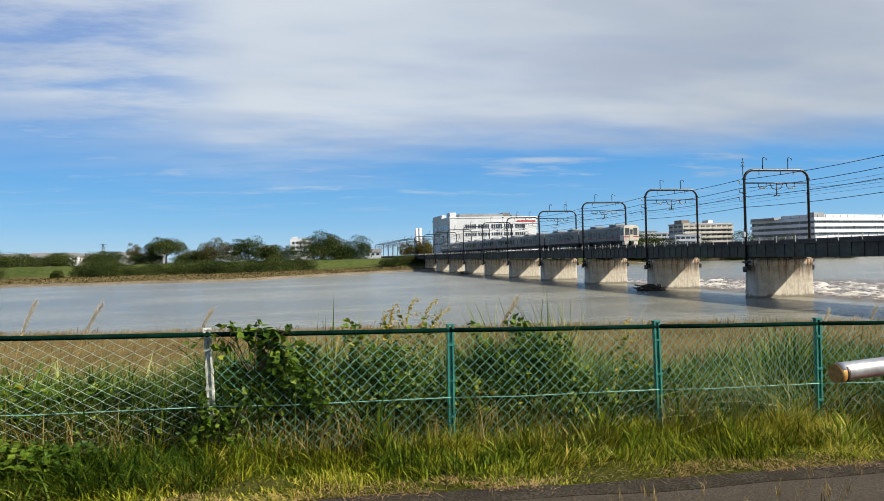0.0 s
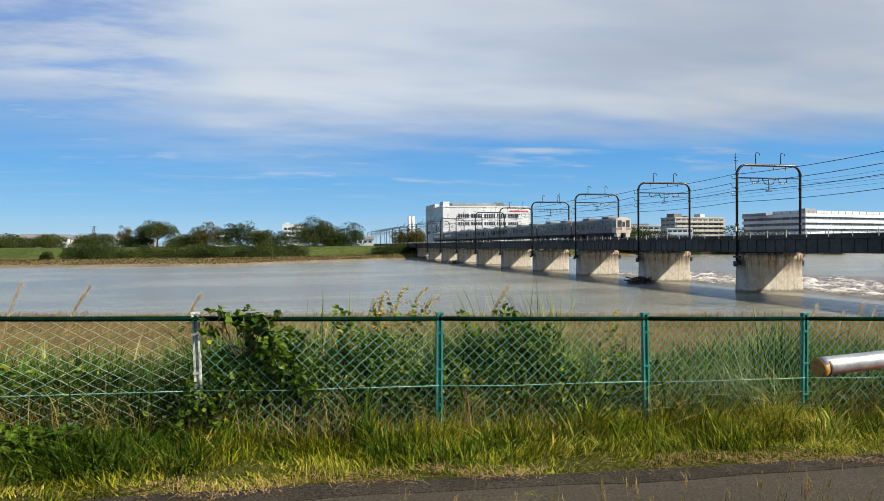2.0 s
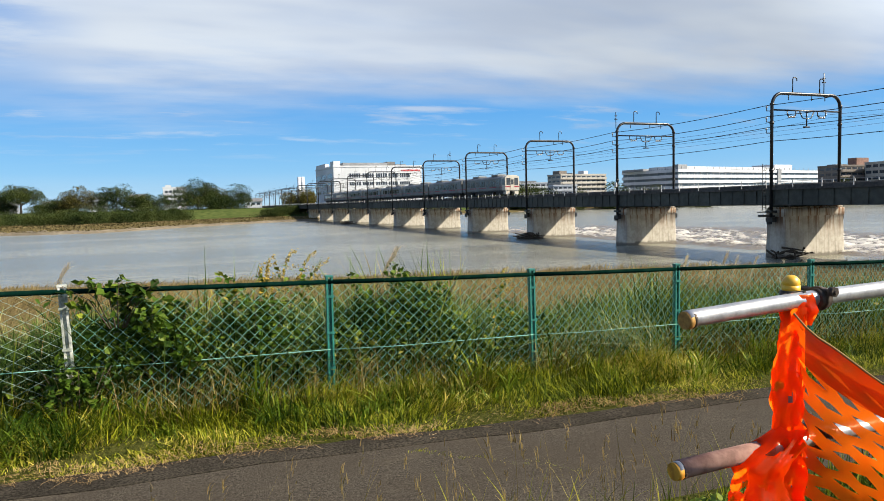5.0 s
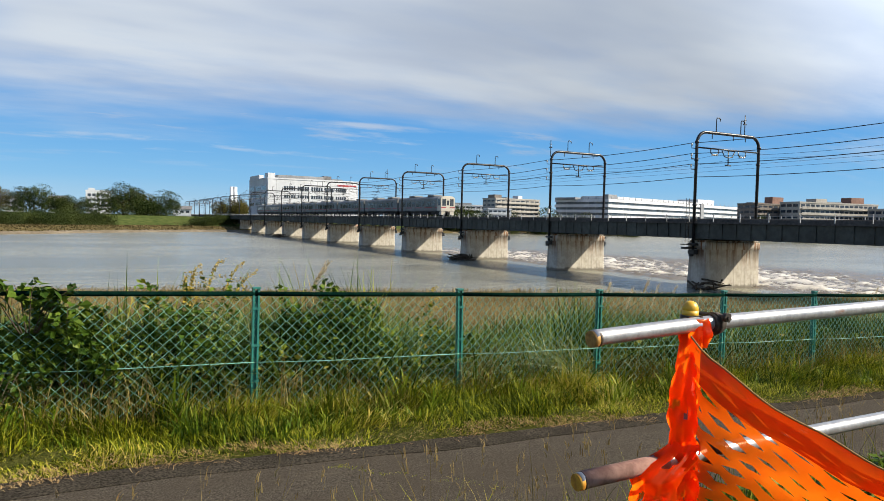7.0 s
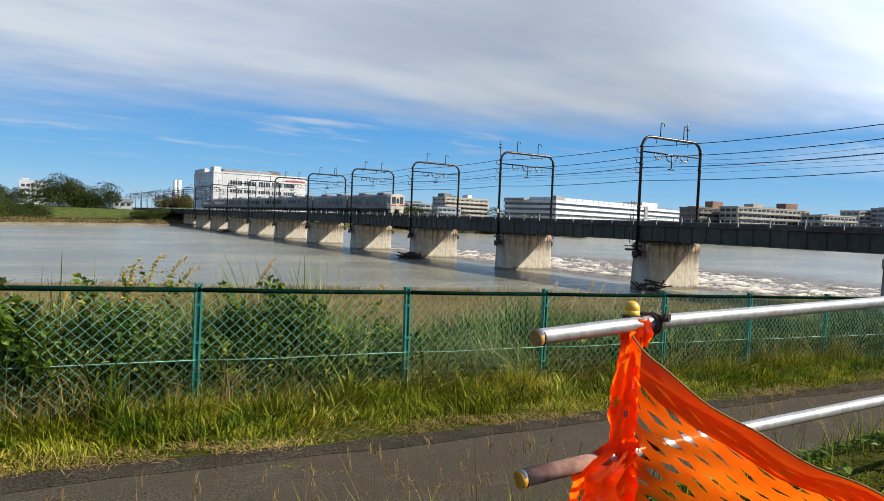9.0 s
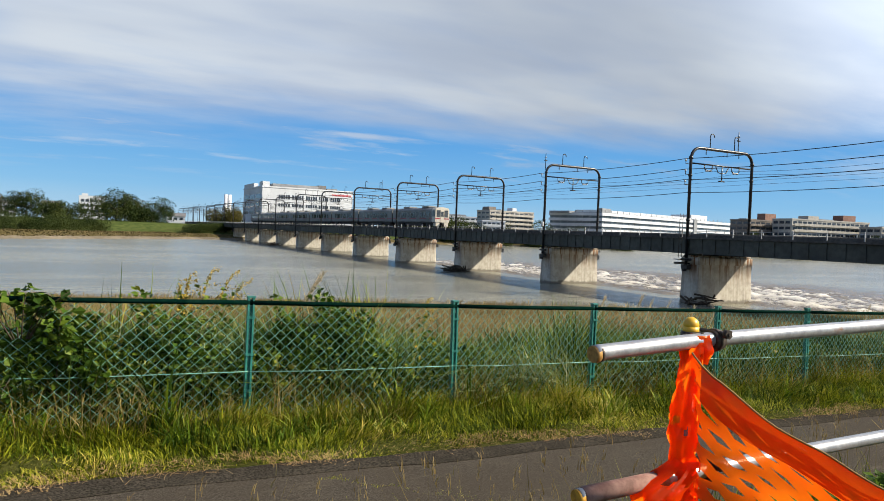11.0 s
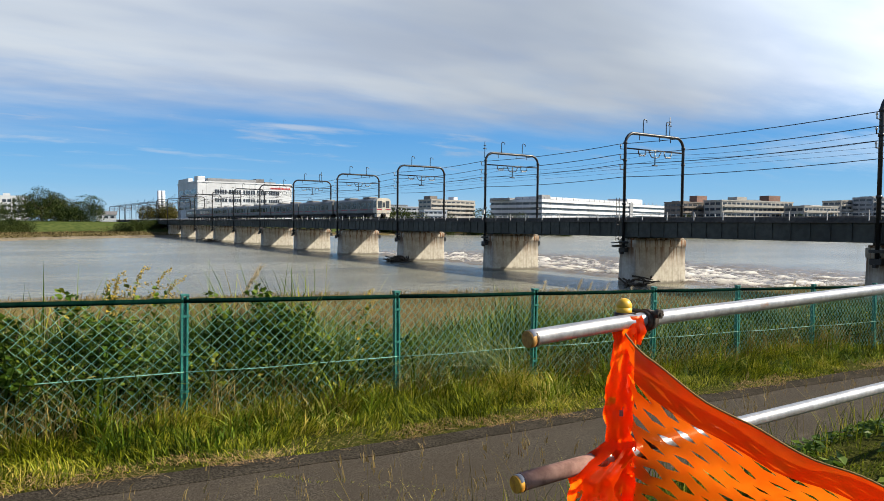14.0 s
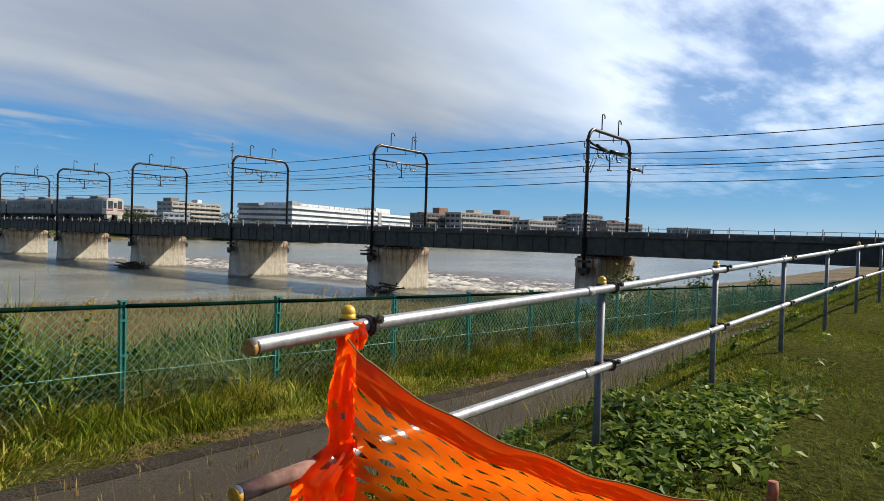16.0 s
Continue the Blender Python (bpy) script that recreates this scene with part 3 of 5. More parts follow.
pier = make_pier()
pier.matrix_basis = pose(BX + BW / 2, PIER0, WATER)
for i in range(1, 11):
    copy_thing(pier, pose(BX + BW / 2, PIER0 + i * SPAN, WATER))
copy_thing(pier, pose(BX + BW / 2, PIER0 - SPAN, WATER))
copy_thing(pier, pose(BX + BW / 2, PIER0 - 2 * SPAN, WATER + 0.0))
span = make_span()
span.matrix_basis = pose(BX, PIER0, 0)
for i in list(range(-3, 0)) + list(range(1, 20)):
    copy_thing(span, pose(BX, PIER0 + i * SPAN, 0))
# far abutment and the low viaduct behind it
bm = boxes((BX - 0.3, BX + BW + 0.3, 318, 330, -3.4, 2.2), (BX + 0.4, BX + BW - 0.4, 330, 514, -3.4, 2.2))
tagged(part("abutment", bm, "pier"), "dark concrete abutment at the far river bank", "abutment", kind="structure")


def arch(z0, top, r, width, n=7):
    pts = [(0, 0, z0), (0, 0, top - r)]
    for j in range(1, n + 1):
        a = math.pi / 2 * j / n
        pts.append((r - r * math.cos(a), 0, top - r + r * math.sin(a)))
    return pts + [(width - p[0], 0, p[2]) for p in reversed(pts)]


def make_gantry():
    g = thing("catenary_gantry", "black tubular steel overhead-line gantry on a bridge pier", "gantry", group="overhead-line gantries")
    part("portal", tubes((arch(-0.4, 11.02, 1.15, BW), 0.15), sides=10), "gantry", g)
    part("cross_beam", tubes(([(0.1, 0, 9.5), (BW - 0.1, 0, 9.5)], 0.075)), "gantry", g)
    for sx in (2.5, 5.9):
        part("hook_arm", tubes(([(sx, 0, 11.0), (sx, 0, 12.35), (sx + 0.08, 0, 12.5), (sx + 0.30, 0, 12.52), (sx + 0.5, 0, 12.42), (sx + 0.52, 0, 12.2)], 0.05), ([(sx - 0.14, 0, 11.1), (sx + 0.14, 0, 11.1)], 0.09), sides=6), "gantry", g)
    for sx in (2.4, 6.2):
        ins = part("insulator", tubes(([(sx - 0.55, 0, 9.44), (sx - 0.5, 0, 9.05), (sx - 0.2, 0, 8.95), (sx + 0.2, 0, 8.95), (sx + 0.5, 0, 9.05), (sx + 0.55, 0, 9.44)], 0.055), sides=6), "gantry", g)
        for q in (-0.3, 0, 0.3):
            part("shed", tubes(([(sx + q, 0, 8.83), (sx + q, 0, 8.94)], 0.10), sides=8), "porcelain", ins)
    part("centre_hanger", tubes(([(4.3, 0, 9.45), (4.3, 0, 8.0)], 0.06), ([(3.4, 0, 9.42), (3.75, 0, 8.85), (4.3, 0, 8.75), (4.85, 0, 8.85), (5.2, 0, 9.42)], 0.055), ([(3.9, 0, 8.0), (4.7, 0, 8.0)], 0.07), sides=6), "gantry", g)
    for sx in (2.0, 4.9, 6.6):
        part("dropper", tubes(([(sx, 0, 10.98), (sx, 0, 10.45)], 0.04), sides=5), "gantry", g)
    for zz in (9.63, 8.63, 7.63):
        arm = part("side_arm", tubes(([(0, 0, zz - 0.25), (-0.65, 0, zz - 0.25), (-0.65, 0, zz)], 0.04), sides=6), "gantry", g)
        part("pin_insulator", tubes(([(-0.65, 0, zz), (-0.65, 0, zz + 0.22)], [0.09, 0.06]), sides=8), "porcelain", arm)
    for sx, sg in ((0, -1), (BW, 1)):
        part("foot_clamp", boxes((sx - 0.26, sx + 0.26, -0.4, 0.4, -0.75, -0.3), (sx - 0.22, sx + 0.22, -0.5, 0.5, 0.1, 0.32), (sx - 0.22 + 0.2 * sg, sx + 0.22 + 0.2 * sg, -0.14, 0.14, -0.95, -0.7), bevel=0.03), "gantry", g)
        part("foot_bracket", tubes(([(sx, 0, -0.2), (sx - sg * 0.8, 0, -0.2)], 0.08), ([(sx, 0, 0.25), (sx - sg * 0.8, 0, 0.25)], 0.08), sides=6), "gantry", g)
    for zz in (9.9, 8.2, 3.9):
        for sx in (0, BW):
            part("post_band", tubes(([(sx, 0, zz), (sx, 0, zz + 0.22)], 0.20), sides=10), "gantry", g)
    return g


gantry = make_gantry()
gantry.matrix_basis = pose(BX, PIER0, 0)
gantries = {0: gantry}
for i in (-2, -1, 1, 2, 3, 4, 5, 6, 7, 8, 9, 10, 11, 12, 13, 14, 15, 16, 17, 18):
    gantries[i] = copy_thing(gantry, pose(BX, PIER0 + i * SPAN, 0))
# extra gear on some gantries: aerials, a side cantilever, a ladder
for i, sx in ((1, -0.15), (0, 6.45), (4, 6.4)):
    z0 = 10.3 if sx < 0 else 11.0
    part("aerial", tubes(([(sx, 0, z0), (sx, 0, z0 + 2.1)], 0.045), ([(sx - 0.22, 0, z0 + 1.2), (sx + 0.22, 0, z0 + 1.2)], 0.06), ([(sx - 0.16, 0, z0 + 1.6), (sx + 0.16, 0, z0 + 1.6)], 0.05), sides=6), "gantry", gantries[i], "thin aerial mast with short cross bars")
part("cantilever", tubes(([(BW, 0, 8.6), (BW + 3.2, 0, 8.6)], 0.10), ([(BW + 0.9, 0, 8.6), (BW + 2.4, 0, 8.72)], 0.16), ([(BW, 0, 6.4), (BW + 1.3, 0, 8.4)], 0.03), ([(BW + 3.2, 0, 8.4), (BW + 3.3, 0, 9.1), (BW + 3.9, 0, 9.3)], 0.05), sides=8), "gantry", gantries[-1])
part("switch_beam", tubes(([(0.2, 0, 9.9), (3.0, 0, 9.55), (BW - 0.4, 0, 9.8)], 0.09), ([(1.4, -0.1, 9.75), (3.2, -0.1, 9.6)], 0.16), ([(4.2, -0.1, 9.62), (7.2, -0.1, 9.7)], 0.14), ([(0.3, 0, 7.6), (1.6, 0, 9.5)], 0.03), ([(0.5, 0, 7.4), (2.4, 0, 9.5)], 0.03), sides=8), "gantry", gantries[-1])
bm = tubes(([(-0.55, 0.1, 0.4), (-0.55, 0.1, 4.6)], 0.03), ([(-0.95, 0.1, 0.4), (-0.95, 0.1, 4.6)], 0.03), sides=5)
for j in range(12):
    tube(bm, [(-0.95, 0.1, 0.6 + j * 0.34), (-0.55, 0.1, 0.6 + j * 0.34)], 0.02, 5)
for j in (0.5, 2.3, 4.2):
    tube(bm, [(-0.6, 0.1, j), (0, 0, j)], 0.025, 5)
part("ladder", bm, "gantry", gantries[0])
part("side_platform", boxes((-1.35, -0.1, -0.35, 0.35, 0.16, 0.24), (-1.3, -0.4, -0.3, 0.3, -0.25, -0.05), bevel=0.02), "gantry", gantries[0])
part("signal_box", boxes((-0.35, -0.12, -0.2, 0.2, 3.2, 3.75), bevel=0.03), "porcelain", gantries[1], "small white equipment box")


def wire(name, label, x, z, sag, r, first=-4, last=19, dx=0.0, start=0.0):
    pts = []
    for i in range(first, last):
        for j in range(8):
            u = j / 8
            pts.append((x + dx * math.sin(math.pi * (i + u)), PIER0 + (i + u) * SPAN, z - 4 * sag * u * (1 - u)))
    bm = bmesh.new()
    tube(bm, pts, r, 5)
    return tagged(part(name, bm, "wire"), label, "wire", "overhead wires")


for zz, sag in ((9.85, 0.25), (8.85, 0.3), (7.85, 0.25)):
    wire("feeder_wire", "black feeder wire sagging between the gantries", BX - 0.65, zz, sag, 0.032)
wire("cable", "dark cable clipped along the gantry posts", BX - 0.2, 6.65, 0.22, 0.030)
for cxx in (2.4, 6.2):
    wire("messenger_wire", "messenger wire of the overhead line", BX + cxx, 8.85, 0.45, 0.013)
    wire("contact_wire", "contact wire above the railway track", BX + cxx, 7.75, 0.02, 0.011)



# ---- train ----
def make_car(front):
    c = thing("train_car", "brushed steel commuter train car on the bridge track", "train car", group="train cars")
    hw, z0, z1 = 1.42, 1.02, 3.42
    def hull(y0, y1):
        bm = bmesh.new()
        prof = [(-hw + 0.06, z0), (hw - 0.06, z0), (hw, z0 + 0.12), (hw, z1 - 0.1), (hw - 0.12, z1 + 0.12), (hw - 0.5, z1 + 0.32), (0, z1 + 0.40), (-hw + 0.5, z1 + 0.32), (-hw + 0.12, z1 + 0.12), (-hw, z1 - 0.1), (-hw, z0 + 0.12)]
        a, b = [[bm.verts.new((p[0], yy, p[1])) for p in prof] for yy in (y0, y1)]
        for j in range(len(prof)):
            bm.faces.new((a[j], b[j], b[(j + 1) % len(prof)], a[(j + 1) % len(prof)]))
        bm.faces.new(a)
        bm.faces.new(list(reversed(b)))
        bmesh.ops.recalc_face_normals(bm, faces=bm.faces)
        return bm
    part("body", hull(1.6 if front else 0.25, 19.75), "train_steel", c)
    if front:
        cab = part("cab_front", hull(0.12, 1.598), "train_cream", c, "cream-painted cab front")
        for q in (-0.785, 0.785):
            part("windscreen", boxes((q - 0.365, q + 0.365, 0.085, 0.118, 2.0, 3.25)), "train_glass", cab)
        part("cab_door", boxes((-0.36, 0.36, 0.085, 0.118, 1.1, 3.3)), "train_cream", cab)
        part("door_window", boxes((-0.24, 0.24, 0.06, 0.084, 2.1, 3.0)), "train_glass", cab)
        part("front_stripe", boxes((-1.40, 1.40, 0.088, 0.119, 1.62, 1.80)), "train_red", cab)
        for sx in (-1, 1):
            part("cab_window", boxes((sx * 1.425 - 0.012, sx * 1.425 + 0.012, 0.35, 1.45, 2.05, 3.2)), "train_glass", cab)
            part("headlight", boxes((sx * 0.95 - 0.2, sx * 0.95 + 0.2, 0.08, 0.118, 1.25, 1.42)), "porcelain", cab)
        for q in (-0.875, 0.875):
            part("skirt", boxes((q - 0.425, q + 0.425, 0.2, 1.2, 0.30, 1.016), bevel=0.05), "train_cream", c)
        part("coupler", boxes((-0.2, 0.2, -0.25, 0.6, 0.72, 1.0)), "train_dark", c)
    for sx in (-1, 1):
        for yy in (2.6, 7.1, 11.6, 16.1):
            d = part("door", boxes((sx * 1.43 - 0.012, sx * 1.43 + 0.012, yy, yy + 1.3, 1.1, 3.1)), "train_steel", c)
            for q in (0.12, 0.72):
                part("door_window", boxes((sx * 1.446 - 0.005, sx * 1.446 + 0.005, yy + q, yy + q + 0.46, 1.95, 2.95)), "train_glass", d)
        for yy in (4.5, 9.0, 13.5):
            for q in (0.0, 1.05):
                part("window", boxes((sx * 1.432 - 0.014, sx * 1.432 + 0.014, yy + q, yy + q + 0.95, 1.9, 2.85)), "train_glass", c)
        part("stripe", boxes((sx * 1.424 - 0.01, sx * 1.424 + 0.01, 1.6 if front else 0.3, 19.7, 1.60, 1.76)), "train_red", c)
    for yy in (4.2, 12.8):
        part("roof_unit", boxes((-0.95, 0.95, yy, yy + 3.0, 3.76, 4.10), bevel=0.12), "roof_unit", c)
    if not front:
        part("pantograph", tubes(([(-0.55, 17.2, 3.82), (-0.45, 16.2, 4.45), (0, 17.3, 4.98)], 0.035), ([(0.55, 17.2, 3.82), (0.45, 16.2, 4.45), (0, 17.3, 4.98)], 0.035), ([(-0.85, 17.3, 4.92), (-0.6, 17.3, 5.0), (0.6, 17.3, 5.0), (0.85, 17.3, 4.92)], 0.03), ([(-0.6, 17.2, 3.80), (0.6, 17.2, 3.80)], 0.06), sides=6), "gantry", c)
    part("underframe", boxes((-1.15, 1.15, 6.0, 14.0, 0.35, 1.012), (-1.3, 1.3, 0.5, 19.5, 0.84, 1.014)), "train_dark", c)
    for yy in (3.2, 16.8):
        b = part("bogie", boxes((-1.15, 1.15, yy - 1.5, yy + 1.5, 0.40, 0.80), bevel=0.06), "train_dark", c)
        for q in (-1.05, 1.05):
            part("wheelset", tubes(([(-0.72, yy + q, 0.43), (-0.60, yy + q, 0.43)], 0.43), ([(0.60, yy + q, 0.43), (0.72, yy + q, 0.43)], 0.43), ([(-0.6, yy + q, 0.43), (0.6, yy + q, 0.43)], 0.08), sides=14), "train_dark", b)
    return c


HEAD = 112.0
TX = BX + 6.2
lead = make_car(True)
lead.matrix_basis = pose(TX, HEAD, RAIL_TOP)
car = make_car(False)
car.matrix_basis = pose(TX, HEAD + 20.2, RAIL_TOP)
for i in range(2, 8):
    copy_thing(car, pose(TX, HEAD + 20.2 * i, RAIL_TOP))


# ---- chain-link fence along the path ----
FY = 6.24


def fence_top(x):
    return 1.152 - 0.028 * min(x, 45)


FENCE_H = 1.12
fence = thing("chain_link_fence", "green coated chain-link fence overgrown by weeds", "fence")


def post_bm():
    bm = boxes((-0.030, -0.014, -0.025, 0.025, -0.25, FENCE_H + 0.012), (0.014, 0.030, -0.025, 0.025, -0.25, FENCE_H + 0.012), (-0.0138, 0.0138, 0.004, 0.012, -0.25, FENCE_H))
    box(bm, -0.034, 0.034, -0.030, 0.030, FENCE_H + 0.013, FENCE_H + 0.030)
    for zz in (0.30, 0.62, 0.95):
        box(bm, -0.036, 0.036, -0.032, -0.026, zz, zz + 0.022)
    return bm


post_mesh = mesh_of("post", post_bm(), "green")
worn_mesh = mesh_of("worn_post", post_bm(), "worn_white")
# one bay of woven wire, 2 m long; the older bays are pulled wide
def woven(pitch, rows):
    bmw = bmesh.new()
    for kx in range(int(round(2.0 / pitch))):
        pts = []
        for r in range(rows):
            s = 1 if (r + kx) % 2 else -1
            pts.append((pitch * (kx + 0.5) + s * 0.5 * pitch + 0.004 * math.sin(kx * 3.1 + r), 0.004 * s, FENCE_H - 0.035 - r * 1.02 / (rows - 1)))
        tube(bmw, pts, 0.0032, 4, False)
    return bmw


wide_mesh = mesh_of("wire_mesh", woven(0.08, 24), "mesh_wire_pale")
wire_mesh = mesh_of("wire_mesh", woven(0.05, 22), "mesh_wire")
bm = bmesh.new()
tube(bm, [(0.0, 0, 0), (0.7, 0, -0.004), (1.3, 0, -0.003), (2.0, 0, 0)], 0.021, 8)
top_mesh = mesh_of("top_rail", bm, "green_dark")
bm = bmesh.new()
tube(bm, [(0, 0, 0), (0.6, 0, -0.012), (1.2, 0, -0.006), (2, 0, 0)], 0.004, 5)
strand_mesh = mesh_of("tension_wire", bm, "mesh_wire")
POSTS = [-0.80, 1.28, 3.37, 5.165, 7.19, 8.99]
slope = -math.degrees(math.atan(0.028))
for i in range(-5, 40):
    x0 = POSTS[i] if 0 <= i < 6 else (-0.80 + 2.03 * i if i < 0 else 8.99 + 1.94 * (i - 5))
    x1 = POSTS[i + 1] if 0 <= i < 5 else x0 + (2.03 if i < 0 else 1.94)
    fit_bay = Matrix.Diagonal(((x1 - x0) / 2.0, 1, 1, 1))
    z0 = fence_top(x0) - FENCE_H
    part("post", worn_mesh if i == 0 else post_mesh, "", fence, "post with worn white paint" if i == 0 else "", pose(x0, FY, z0, 0, 0.8 * math.sin(i * 2.3) - (1.8 if i == 0 else 0), 0))
    tilt = slope * -1 if x0 < 45 else 0
    part("wire_mesh", wide_mesh if i < 0 else wire_mesh, "", fence, "", pose(x0, FY - 0.012, z0, 0, tilt, 0) @ fit_bay)
    part("top_rail", top_mesh, "", fence, "", pose(x0, FY - 0.01, z0 + FENCE_H - 0.028, 0, tilt, 0) @ fit_bay)
    part("tension_wire", strand_mesh, "", fence, "", pose(x0, FY - 0.03, z0 + 0.48, 0, tilt, 0) @ fit_bay)

# ---- pipe guard rail with an orange net ----
RY = 1.45


def rail_h(x):
    return float(np.interp(x, [1.0, 1.55, 3.475, 5.4, 7.3, 9.3, 11.2, 46], [1.468, 1.496, 1.532, 1.602, 1.672, 1.752, 1.84, 3.0]))


def rail_y(x):
    """The rail's line bows a little on its way along the bank."""
    return RY + float(np.interp(x, [1.5, 3.475, 5.4, 7.3, 9.3, 11.2, 46], [0, 0.055, 0.015, -0.075, -0.17, -0.27, -2.2]))


def rail_drop(x, low):
    return float(np.interp(x, [1.1, 3.4, 5.3], [-0.366, -0.410, -0.435])) if low else 0.0


M["rusty_pipe"] = speckled("rusted_pipe", (0.125, 0.058, 0.042), (0.30, 0.17, 0.13), 22, 0.8, 0.0, 0.001, 6)
guard = thing("guard_rail", "galvanised steel pipe guard rail on the grassy bank", "railing")
R = 0.0214


def on_rail(x, low, dz=0.0):
    return (x, rail_y(x) - 0.02, rail_h(x) + rail_drop(x, low) + dz)


for low, x0 in ((False, 1.152), (True, 1.12)):
    xs = [x0 + 0.002, x0 + 0.02, x0 + 0.1] + list(np.arange(1.4, 4.0, 0.2)) + list(np.arange(4.0, 44, 1.0))
    bm = bmesh.new()
    tube(bm, [on_rail(xx, low, 0.003 * math.sin(xx * 0.9)) for xx in xs], R, 16)
    rail = part("lower_rail" if low else "top_rail", bm, "pipe", guard)
    part("end_cap", tubes(([on_rail(x0 - 0.004, low), on_rail(x0 + 0.012, low)], [R * 1.02, R * 1.06]), sides=16), "cap_yellow" if low else "rust_cap", rail, "rusty yellow end cap" if low else "rusty end cap")
    part("end_ring", tubes(([on_rail(x0 + 0.013, low), on_rail(x0 + 0.020, low)], R * 1.07), sides=16), "clamp", rail)
    if low:
        part("worn_end", tubes(([on_rail(1.135, True, 0.0026), on_rail(1.42, True, 0.0028)], R * 1.09), sides=16), "rusty_pipe", rail, "brown rusted pipe end")
    for j in range(1, 21):
        xx = 1.545 + 1.94 * j
        part("joint_sleeve", tubes(([on_rail(xx - 0.32, low), on_rail(xx - 0.25, low)], R * 1.16), sides=12), "pipe", rail)
        part("joint_gap", tubes(([on_rail(xx - 0.249, low), on_rail(xx - 0.243, low)], R * 1.05), sides=12), "clamp", rail)
for j in range(21):
    xx = 1.545 + 1.93 * j
    py = rail_y(xx) + 0.026
    zt, zb = rail_h(xx) + 0.035, float(ground_z(xx, py)) - 0.3
    bm = bmesh.new()
    tube(bm, [(xx, py, zb), (xx, py, zt)], 0.0213, 12)
    p = part("post", bm, "post_grey", guard)
    if j < 3 or j == 5:
        bm = bmesh.new()
        bmesh.ops.create_uvsphere(bm, u_segments=18, v_segments=10, radius=0.0225)
        for v in bm.verts:
            v.co.z = max(v.co.z, -0.014) * 0.95
        for f in bm.faces:
            f.smooth = True
        tube(bm, [(0, 0, -0.026), (0, 0, -0.006)], 0.0228, 16)
        part("cap", bm, "ball", p, "yellow plastic cap", pose(xx, py, zt + 0.006))
    for low in (False, True):
        rx_, ry_, zc = on_rail(xx + 0.047, low)
        c = part("clamp", tubes(([on_rail(xx + 0.028, low), on_rail(xx + 0.066, low)], 0.029), ([(xx, py, zc - 0.02), (xx, py, zc + 0.02)], 0.028), ([on_rail(xx + 0.040, low), on_rail(xx + 0.052, low)], 0.033), sides=12), "clamp", p)
        part("bolt", tubes(([(rx_, ry_ - 0.055, zc + 0.022), (rx_, ry_ + 0.05, zc + 0.022)], 0.007), ([(rx_, ry_ - 0.05, zc + 0.022), (rx_, ry_ - 0.035, zc + 0.022)], 0.014), ([(xx - 0.04, py + 0.004, zc), (xx + 0.03, py + 0.034, zc)], 0.009), sides=6), "clamp", c)

# the net hangs from the first post to a stake nearer the walker
NA, NB = Vector((1.462, 1.408, 0)), Vector((2.42, 0.49, 0))
NS = [0, 0.03, 0.09, 0.16, 0.22, 0.30, 0.38, 0.44, 0.55, 0.66, 0.81, 0.93, 1.0]
NT = [1.46, 1.405, 1.352, 1.29, 1.242, 1.19, 1.145, 1.115, 1.06, 1.01, 0.965, 0.94, 0.925]


def net_point(u, v, lift=0.0):
    zt = float(np.interp(u, NS, NT))
    zb = 0.70 - 0.12 * u
    p = NA.lerp(NB, u)
    side = Vector((0.72, 0.69, 0))
    wave = 0.008 * math.sin(9 * v + 5 * u) * min(1, 4 * u) + 0.005 * math.sin(15 * u + 19 * v) * min(1, 5 * u) + 0.002 * math.sin(41 * v + 17 * u)
    sag = -0.035 * math.sin(math.pi * u) * math.sin(math.pi * v)
    p = p - side * (wave * 0.8 + lift)
    p = p + side * (0.42 * (zt - zb) * v * min(1, 2.5 * u) * min(1, (1 - u) * 4))
    p.z = zt + (zb - zt) * v + sag + 0.006 * math.sin(31 * u + 11 * v)
    return p


net = thing("safety_net", "torn orange plastic safety net tied to the guard rail", "safety net", pose(0.015, 0.0, 0.008))
bm = bmesh.new()
NU, NV = 16, 17
grid = {}


def net_vert(u, v):
    key = (round(u, 5), round(v, 5))
    if key not in grid:
        grid[key] = bm.verts.new(net_point(u, v))
    return grid[key]


dice = random.Random(5)
for r in range(NV):
    for c in range(-1, NU):
        off = 0.5 if r % 2 else 0.0
        u0, u1 = (c + off) / NU, (c + 1 + off) / NU
        if u0 < -1e-6:
            u0 = 0.0
        if u1 <= u0 + 1e-6 or u0 >= 1 - 1e-6:
            continue
        u1 = min(u1, 1.0)
        v0, v1 = r / NV, (r + 1) / NV
        um, vm, du, dv = (u0 + u1) / 2, (v0 + v1) / 2, u1 - u0, v1 - v0
        wide = 0.27 if um < 0.14 else (0.13 if um < 0.36 else 0.075)
        h = dv * wide * dice.uniform(0.5, 1.25) * (0.35 if r < 1 else 1)
        g = du * dice.uniform(0.30, 0.44)
        skew = dv * dice.uniform(0.10, 0.30)
        a, b, cc, d = net_vert(u0, v0), net_vert(u1, v0), net_vert(u1, v1), net_vert(u0, v1)
        tm, bmid = net_vert(um, v0), net_vert(um, v1)
        lf, rt = bm.verts.new(net_point(um - g, vm - skew)), bm.verts.new(net_point(um + g, vm + skew))
        tp, bt = bm.verts.new(net_point(um + du * 0.06, vm - h)), bm.verts.new(net_point(um - du * 0.06, vm + h))
        for fs in ((a, lf, d), (b, cc, rt), (a, tm, tp, lf), (tm, b, rt, tp), (d, lf, bt, bmid), (bmid, bt, rt, cc)):
            bm.faces.new(fs)
for f in bm.faces:
    f.smooth = True
part("netting", bm, "orange", net)
bm = bmesh.new()
